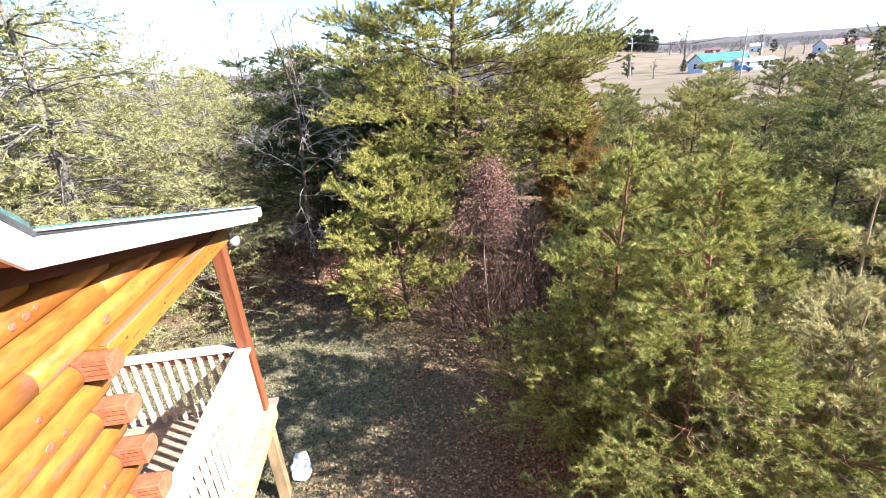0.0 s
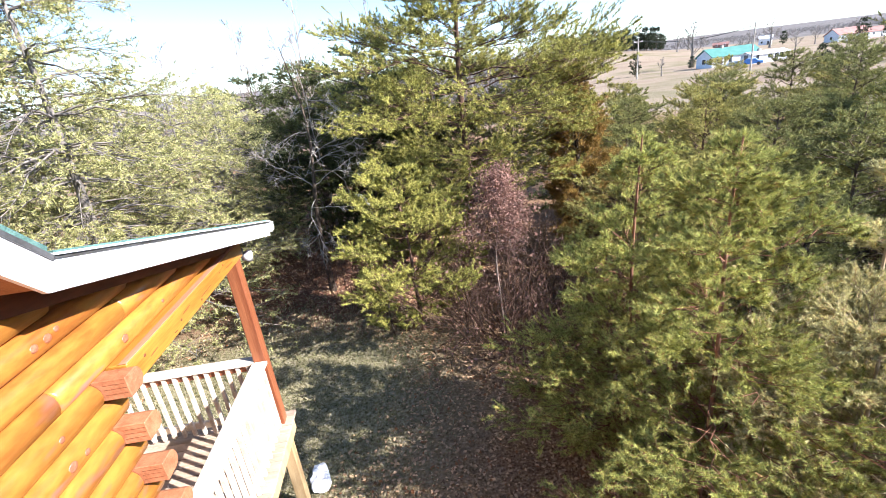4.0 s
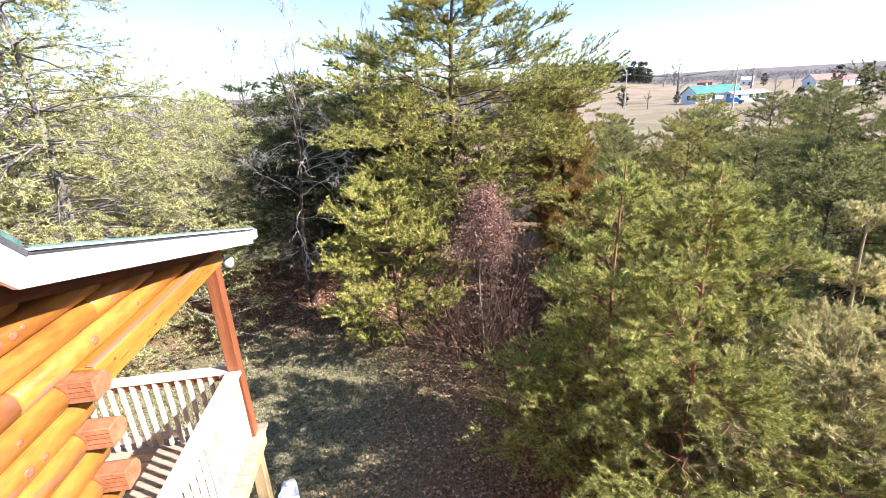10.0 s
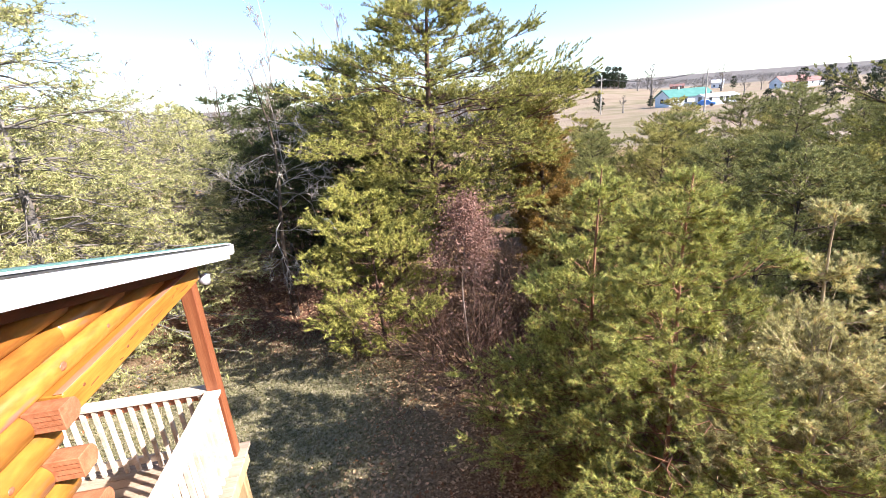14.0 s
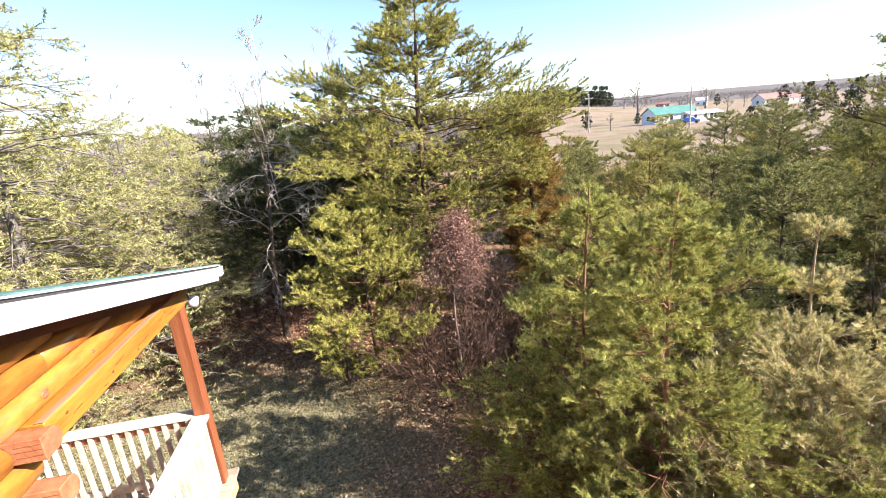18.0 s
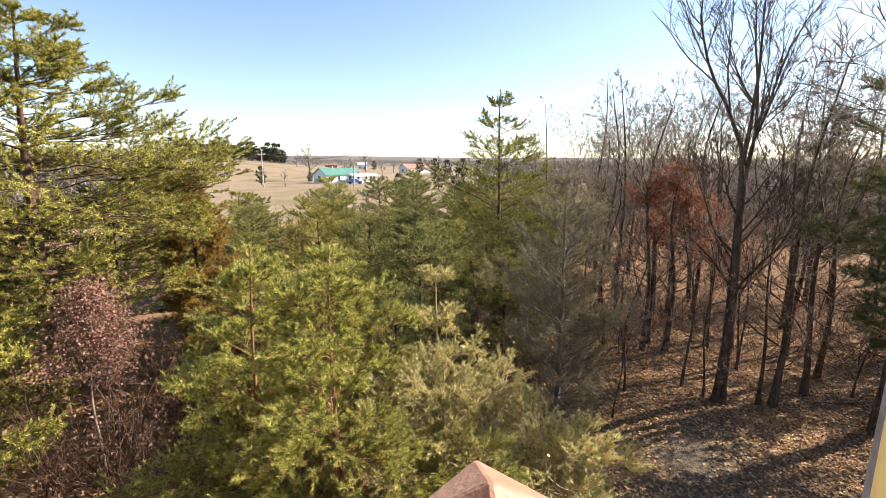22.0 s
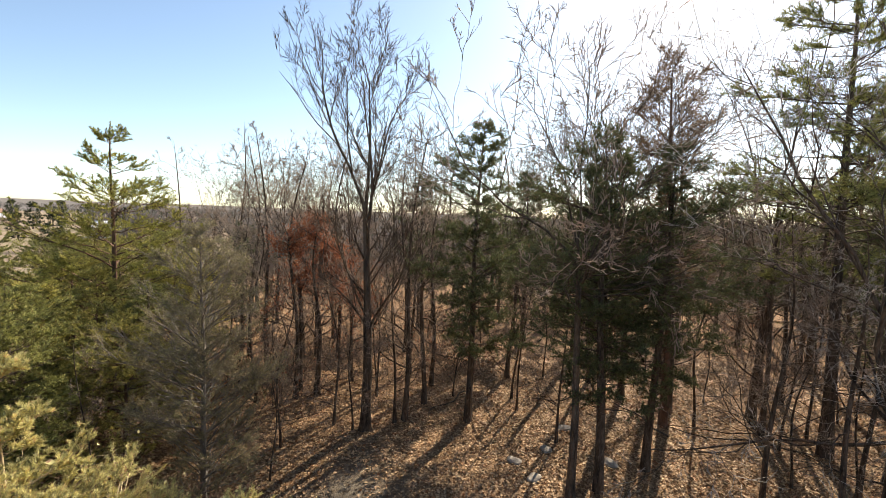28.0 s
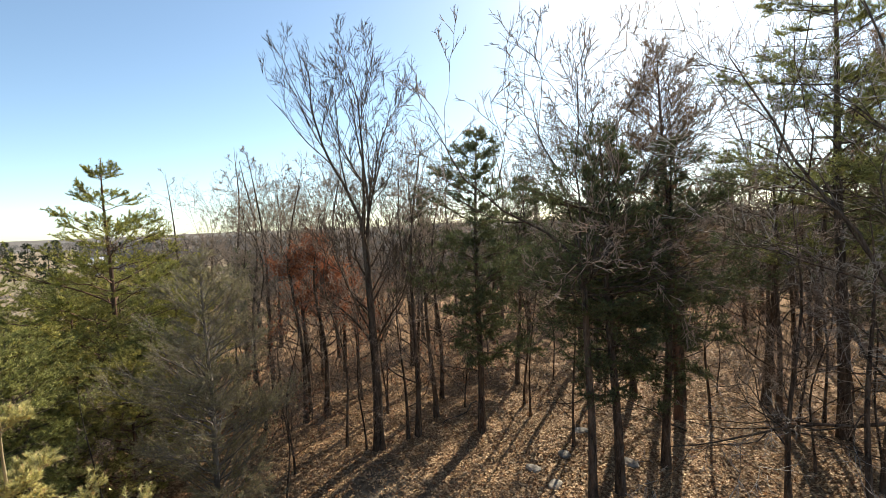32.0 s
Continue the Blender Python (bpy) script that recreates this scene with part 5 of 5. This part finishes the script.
def lettering(body, size, x, y, z, material, parent, name):
    cu = bpy.data.curves.new(name, "FONT")
    cu.body, cu.size, cu.extrude, cu.align_x, cu.align_y = body, size, 0.0002, "CENTER", "CENTER"
    cu.materials.append(material)
    ob = new(name, cu)
    ob.parent = parent
    ob.matrix_basis = pose(x, y, z, 90, 0, 0)
    return ob


for k, body in enumerate("5432"):
    lettering(body, 0.026, 0.004, -0.0302 + 0.0013 * k, 5.195 - 0.052 * k, INK, GAUGE, "numeral")
lettering("6", 0.032, 0.0, 0.0118, 5.2415, DARKINK, GAUGE, "numeral")
lettering("IN", 0.013, 0.027, 0.0118, 5.248, DARKINK, GAUGE, "unit_mark")
part("maker_mark", box(-0.038, -0.013, 0.0112, 0.0122, 5.245, 5.2525), DARKINK, GAUGE, "plain dark bar")
for k in range(26):
    z, long = 5.215 - 0.0052 * k, (k % 5 == 0)
    w = 0.018 if long else 0.013
    for s in (-1, 1):
        x0 = s * 0.040
        part("tick", box(min(x0, x0 - s * w), max(x0, x0 - s * w), -0.0298 + 0.0002 * k, -0.0290 + 0.0002 * k, z, z + (0.0009 if long else 0.0005)), INK, GAUGE)


# ---- the far side: fields, houses, poles and woods ----
def bearing(az, r):
    return r * math.sin(radians(az)), r * math.cos(radians(az))


def farm_house(name, az, r, turn, length, depth, wall_h, ridge, wall_mat, roof_mat, windows, label):
    x, y = bearing(az, r)
    ob = thing(name, pose(x, y, float(land(np.array(x), np.array(y))) - 0.2, 0, 0, turn), label, "house")
    l, d = length / 2, depth / 2
    part("wall", prism([(-d, 0), (d, 0), (d, wall_h), (0, ridge), (-d, wall_h)], "x", -l, l), wall_mat, ob)
    for s in (-1, 1):
        part("roof", prism([(s * (d + 0.4), wall_h - 0.25), (0, ridge + 0.06), (0, ridge + 0.2), (s * (d + 0.4), wall_h - 0.08)], "x", -l - 0.4, l + 0.4), roof_mat, ob)
    for k in range(windows):
        wx = -l + (k + 0.5) * length / windows
        w = part("window", box(wx - 0.55, wx + 0.55, -d - 0.06, -d - 0.005, 1.0, 2.2), WHITEWALL, ob)
        part("pane", box(wx - 0.42, wx + 0.42, -d - 0.09, -d - 0.065, 1.12, 2.08), DARKGLASS, w)
    for s in (-1, 1):
        w = part("window", box(s * l - 0.06 if s < 0 else l + 0.005, s * l - 0.005 if s < 0 else l + 0.06, -0.7, 0.7, 1.0, 2.3), WHITEWALL, ob)
        part("pane", box(s * (l + 0.09) - 0.012, s * (l + 0.09) + 0.012, -0.55, 0.55, 1.1, 2.2), DARKGLASS, w)
    part("door", box(l * 0.3, l * 0.3 + 0.95, -d - 0.05, -d - 0.003, 0.15, 2.15), DARKGLASS, ob)
    part("chimney", box(-l * 0.3 - 0.3, -l * 0.3 + 0.3, -0.3, 0.3, ridge - 0.3, ridge + 0.7), STONE, ob)
    return ob


farm_house("farmhouse", 28.6, 141, 12, 13.0, 5.4, 2.7, 4.3, WHITEWALL, TEALROOF, 4, "white farmhouse with a teal metal roof")
farm_house("trailer_house", 31.6, 140, 12, 9.5, 3.2, 2.3, 2.7, WHITEWALL, PALEMETAL, 3, "long white outbuilding beside the farmhouse")
farm_house("red_roofed_house", 37.6, 262, 5, 13.0, 7.0, 2.8, 5.0, WHITEWALL, REDROOF, 4, "white house with a faded red roof")
farm_house("red_roofed_barn", 39.2, 285, 10, 9.0, 6.0, 2.6, 4.2, WHITEWALL, REDROOF, 2, "low house with a faded red roof")
farm_house("small_white_house", 31.6, 330, -35, 6.0, 5.0, 3.4, 5.0, WHITEWALL, PALEMETAL, 2, "small white house on the far slope")
farm_house("low_red_barn", 27.9, 345, -30, 8.0, 4.0, 1.9, 3.0, REDROOF, REDROOF, 2, "low red barn beyond the fields")
farm_house("white_shed", 47.6, 118, -40, 7.0, 4.0, 2.4, 3.4, WHITEWALL, PALEMETAL, 2, "white shed behind the thicket")

x, y = bearing(30.7, 131)
CAR = thing("parked_car", pose(x, y, float(land(np.array(x), np.array(y))), 0, 0, -35), "blue car parked beside the farmhouse", "car")
body = prism([(-2.1, 0.35), (2.1, 0.35), (2.1, 0.85), (1.2, 0.95), (0.6, 1.45), (-1.1, 1.45), (-1.7, 0.95), (-2.1, 0.85)], "y", -0.85, 0.85, 0.05)
part("body", body, BLUEPAINT, CAR)
for sx in (-1.3, 1.3):
    for sy in (-0.8, 0.8):
        bm = bmesh.new()
        bmesh.ops.create_cone(bm, cap_ends=True, segments=16, radius1=0.33, radius2=0.33, depth=0.2, matrix=Matrix.Translation((sx, sy, 0.33)) @ Matrix.Rotation(radians(90), 4, "X"))
        part("wheel", bm, DARKMETAL, CAR)

poles = []
for az, r, h in ((20.2, 117, 8.6), (16.2, 150, 8.0), (30.6, 108, 8.6), (8.0, 190, 8.4)):
    x, y = bearing(az, r)
    z = float(land(np.array(x), np.array(y)))
    ob = thing("utility_pole", pose(x, y, z - 0.3, 0, 0, 20), "weathered wooden utility pole in the field", "utility pole", "utility poles")
    bm = bmesh.new()
    bmesh.ops.create_cone(bm, cap_ends=True, segments=10, radius1=0.16, radius2=0.11, depth=h, matrix=Matrix.Translation((0, 0, h / 2)))
    part("pole", bm, POLEWOOD, ob)
    part("crossarm", box(-1.1, 1.1, -0.06, 0.06, h - 0.7, h - 0.55), POLEWOOD, ob)
    for k in (-1, 0, 1):
        part("insulator", box(k - 0.05, k + 0.05, -0.05, 0.05, h - 0.55, h - 0.38), PALEMETAL, ob)
    poles.append((x, y, z + h - 0.7))
for a, b in ((0, 1), (1, 3), (0, 2)):
    for k, off in enumerate((-0.9, 0.0, 0.9)):
        pa, pb = np.array(poles[a]), np.array(poles[b])
        w = np.linspace(0, 1, 13)[:, None]
        line = pa + (pb - pa) * w + np.hstack([0 * w + off * 0.8, 0 * w + off * 0.3, -1.2 * 4 * w * (1 - w)])
        v, f = tubes(line[:-1], line[1:], np.full(12, 0.022), np.full(12, 0.022), 4)
        tagged(new("power_line", mesh_of("power_line", v, f, DARKMETAL)), "thin dark power line between the poles", "cable", "power lines")

farpine = stand(conifer("field_pine", 81, 9.0, 2.8, 0.6, 11, 5, FULL, FARPINE, BARK, 0.7, 9, 0.20, 0.3, 0.1, 4, 0.5, (0, 0), 0.2, sub=1,
                        label="dark round-topped pine on the far rise", category="pine tree", group="pines on the far rise"), *bearing(12.0, 258), 0)
rng = np.random.default_rng(9)
for k in range(44):
    again(farpine, *bearing(11.4 + 11.0 * k / 43 + float(rng.normal(0, 0.2)), float(rng.uniform(248, 285))), float(rng.uniform(0, 360)), float(rng.uniform(0.75, 1.25)))
for az, r, s in ((16.6, 160, 0.45), (20.0, 130, 0.55), (25.4, 142, 0.35), (38.6, 250, 0.9), (40.5, 220, 0.9), (42.0, 160, 0.8), (44.0, 190, 0.9), (46.0, 150, 0.8), (33.0, 300, 0.7), (9.0, 200, 0.9),
                 (6.0, 230, 1.0), (49.0, 110, 0.7), (52.0, 130, 0.9), (41.0, 105, 0.55), (36.0, 88, 0.45), (43.5, 80, 0.6)):
    again(farpine, *bearing(az, r), float(rng.uniform(0, 360)), s, "dark pine standing in the fields", "pines in the fields")
fieldtree = stand(bare_tree("field_tree", 82, 8.0, GREYBARK, 0.3, 0.25, 0.75, 3, (4, 6), None, 0, (0, 0), 0.2, 14, 0.42, 0.8, fine=0.035,
                            label="bare spreading tree in the fields", category="tree", group="bare trees in the fields"), *bearing(25.4, 150), 0, 1.4)
for az, r, s in ((32.0, 245, 1.35), (24.0, 240, 0.9), (30.2, 150, 0.95), (29.6, 146, 0.8), (22.6, 120, 0.5), (38.0, 270, 1.0), (35.4, 250, 0.8), (25.0, 260, 0.9), (34.0, 190, 0.7), (45.0, 240, 1.0), (48.0, 200, 1.0)):
    again(fieldtree, *bearing(az, r), float(rng.uniform(0, 360)), s)


def far_woods(name, az0, az1, r0, r1, count, size, material, label, seed):
    rng = np.random.default_rng(seed)
    az, r = np.radians(rng.uniform(az0, az1, count)), rng.uniform(r0, r1, count)
    p = np.stack([r * np.sin(az), r * np.cos(az), np.zeros(count)], 1)
    p[:, 2] = land(p[:, 0], p[:, 1]) + size * rng.uniform(0.1, 0.9, count) ** 1.3
    v, f = tufts(p, np.tile([0, 0, 1.0], (count, 1)) + rng.normal(0, 0.3, (count, 3)), size * rng.uniform(0.25, 0.5, count), 14, size * 0.035, 1.1, rng)
    tagged(new(name, mesh_of(name, v, f, material)), label, "woods", kind="stuff")


FARWOOD = foliage("far_bare_woods", (0.16, 0.14, 0.13), (0.30, 0.27, 0.25), 0.2, (0.12, 0.15, 0.10), 0.15)
far_woods("far_woods", 20, 62, 700, 1100, 3600, 7.0, FARWOOD, "grey-brown bare woods along the horizon", 1)
far_woods("far_woods", -75, 22, 330, 700, 4200, 8.0, FARWOOD, "grey-brown bare woods behind the fields", 2)
far_woods("far_woods", -80, 9, 48, 110, 3600, 5.5, FARWOOD, "grey-brown bare woods behind the lawn", 6)
far_woods("far_woods", 46, 100, 90, 220, 2200, 6.0, FARWOOD, "grey-brown woods beyond the trees", 3)
far_woods("far_woods", 60, 150, 44, 80, 5200, 4.2, FARWOOD, "grey-brown bare thicket behind the wood", 7)
far_woods("far_woods", 95, 175, 50, 130, 2600, 6.5, FARWOOD, "grey-brown woods behind the near trees", 4)
far_woods("far_woods", 175, 285, 60, 160, 2600, 7.0, FARWOOD, "woods closing the place behind the cabin", 5)


# ---- what covers the ground ----
def scatter(count, x0, x1, y0, y1, seed, keep):
    rng = np.random.default_rng(seed)
    p = np.stack([rng.uniform(x0, x1, count), rng.uniform(y0, y1, count), np.zeros(count)], 1)
    p = p[keep(p, rng)]
    p[:, 2] = land(p[:, 0], p[:, 1]) + 0.008
    return p, rng


p, rng = scatter(60000, -9, 3.5, 3.0, 13.5, 91, lambda p, g: ((p[:, 0] + 4.2) / 3.6) ** 2 + ((p[:, 1] - 7.1) / 4.4) ** 2 < g.uniform(0.5, 1.15, len(p)))
v, f = tufts(p, np.tile([0, 0, 1.0], (len(p), 1)) + rng.normal(0, 0.35, (len(p), 3)), rng.uniform(0.03, 0.085, len(p)), 3, 0.011, 0.9, rng)
tagged(new("lawn_grass", mesh_of("lawn_grass", v, f, GRASSY)), "short winter grass with straw-coloured blades", "grass", kind="stuff")
p, rng = scatter(120000, 4.5, 20, -14, 9, 92, lambda p, g: (((p[:, 0] - 8.8) / 1.3) ** 2 + ((p[:, 1] - 2.6) / 0.9) ** 2 > g.uniform(0.0, 0.9, len(p))) & (np.hypot(p[:, 0], p[:, 1]) > 5.5))
v, f = leaves(p + [0, 0, 0.012], 0.078, rng, 0.75)
tagged(new("leaf_litter", mesh_of("leaf_litter", v, f, LITTER)), "dry tan leaves covering the forest floor", "leaves", kind="stuff")
p, rng = scatter(30000, -7, 6, 3.2, 16, 93, lambda p, g: ((p[:, 0] + 4.4) / 2.9) ** 2 + ((p[:, 1] - 7.0) / 3.0) ** 2 > g.uniform(0.6, 1.3, len(p)))
v, f = leaves(p + [0, 0, 0.012], 0.07, rng, 0.75)
tagged(new("fallen_leaves", mesh_of("fallen_leaves", v, f, LITTER)), "dry brown leaves round the lawn", "leaves", kind="stuff")
rng = np.random.default_rng(94)
for k, (x, y) in enumerate(((11.2, -1.6), (10.6, -0.8), (12.4, -2.2), (9.9, -1.2), (10.8, -3.0))):
    bm = bmesh.new()
    bmesh.ops.create_icosphere(bm, subdivisions=2, radius=0.16)
    for q in bm.verts:
        s = 1 + 0.35 * noise.noise(q.co * 7 + Vector((k * 3.1, 0, 0)))
        q.co = Vector((q.co.x * s * 1.3, q.co.y * s * 0.9, q.co.z * s * 0.4))
    tagged(part("stone", bm, STONE, None, at=pose(x, y, float(land(np.array(x), np.array(y))) + 0.02, 0, 0, 50 * k)), "flat pale stone among dry leaves", "stone", "stones on the forest floor")
for k, (x, y, ln, a) in enumerate(((13.6, -4.4, 2.6, 20), (12.6, -6.6, 3.2, 75), (14.6, -2.6, 2.2, 110), (11.2, -8.4, 2.4, 40), (13.4, 1.0, 2.0, 150))):
    pts = np.array([[ln * (j / 7 - 0.5), 0.12 * math.sin(j * 1.3 + k), 0.05 + 0.03 * math.sin(j)] for j in range(8)])
    v, f = stem(pts, [0.028 * (1 - 0.09 * j) for j in range(8)], 7)
    tagged(new("fallen_branch", mesh_of("fallen_branch", v, f, BARK, True)), "fallen grey branch on the leaf floor", "branch", "fallen branches").matrix_basis = pose(x, y, float(land(np.array(x), np.array(y))), 0, 0, a)
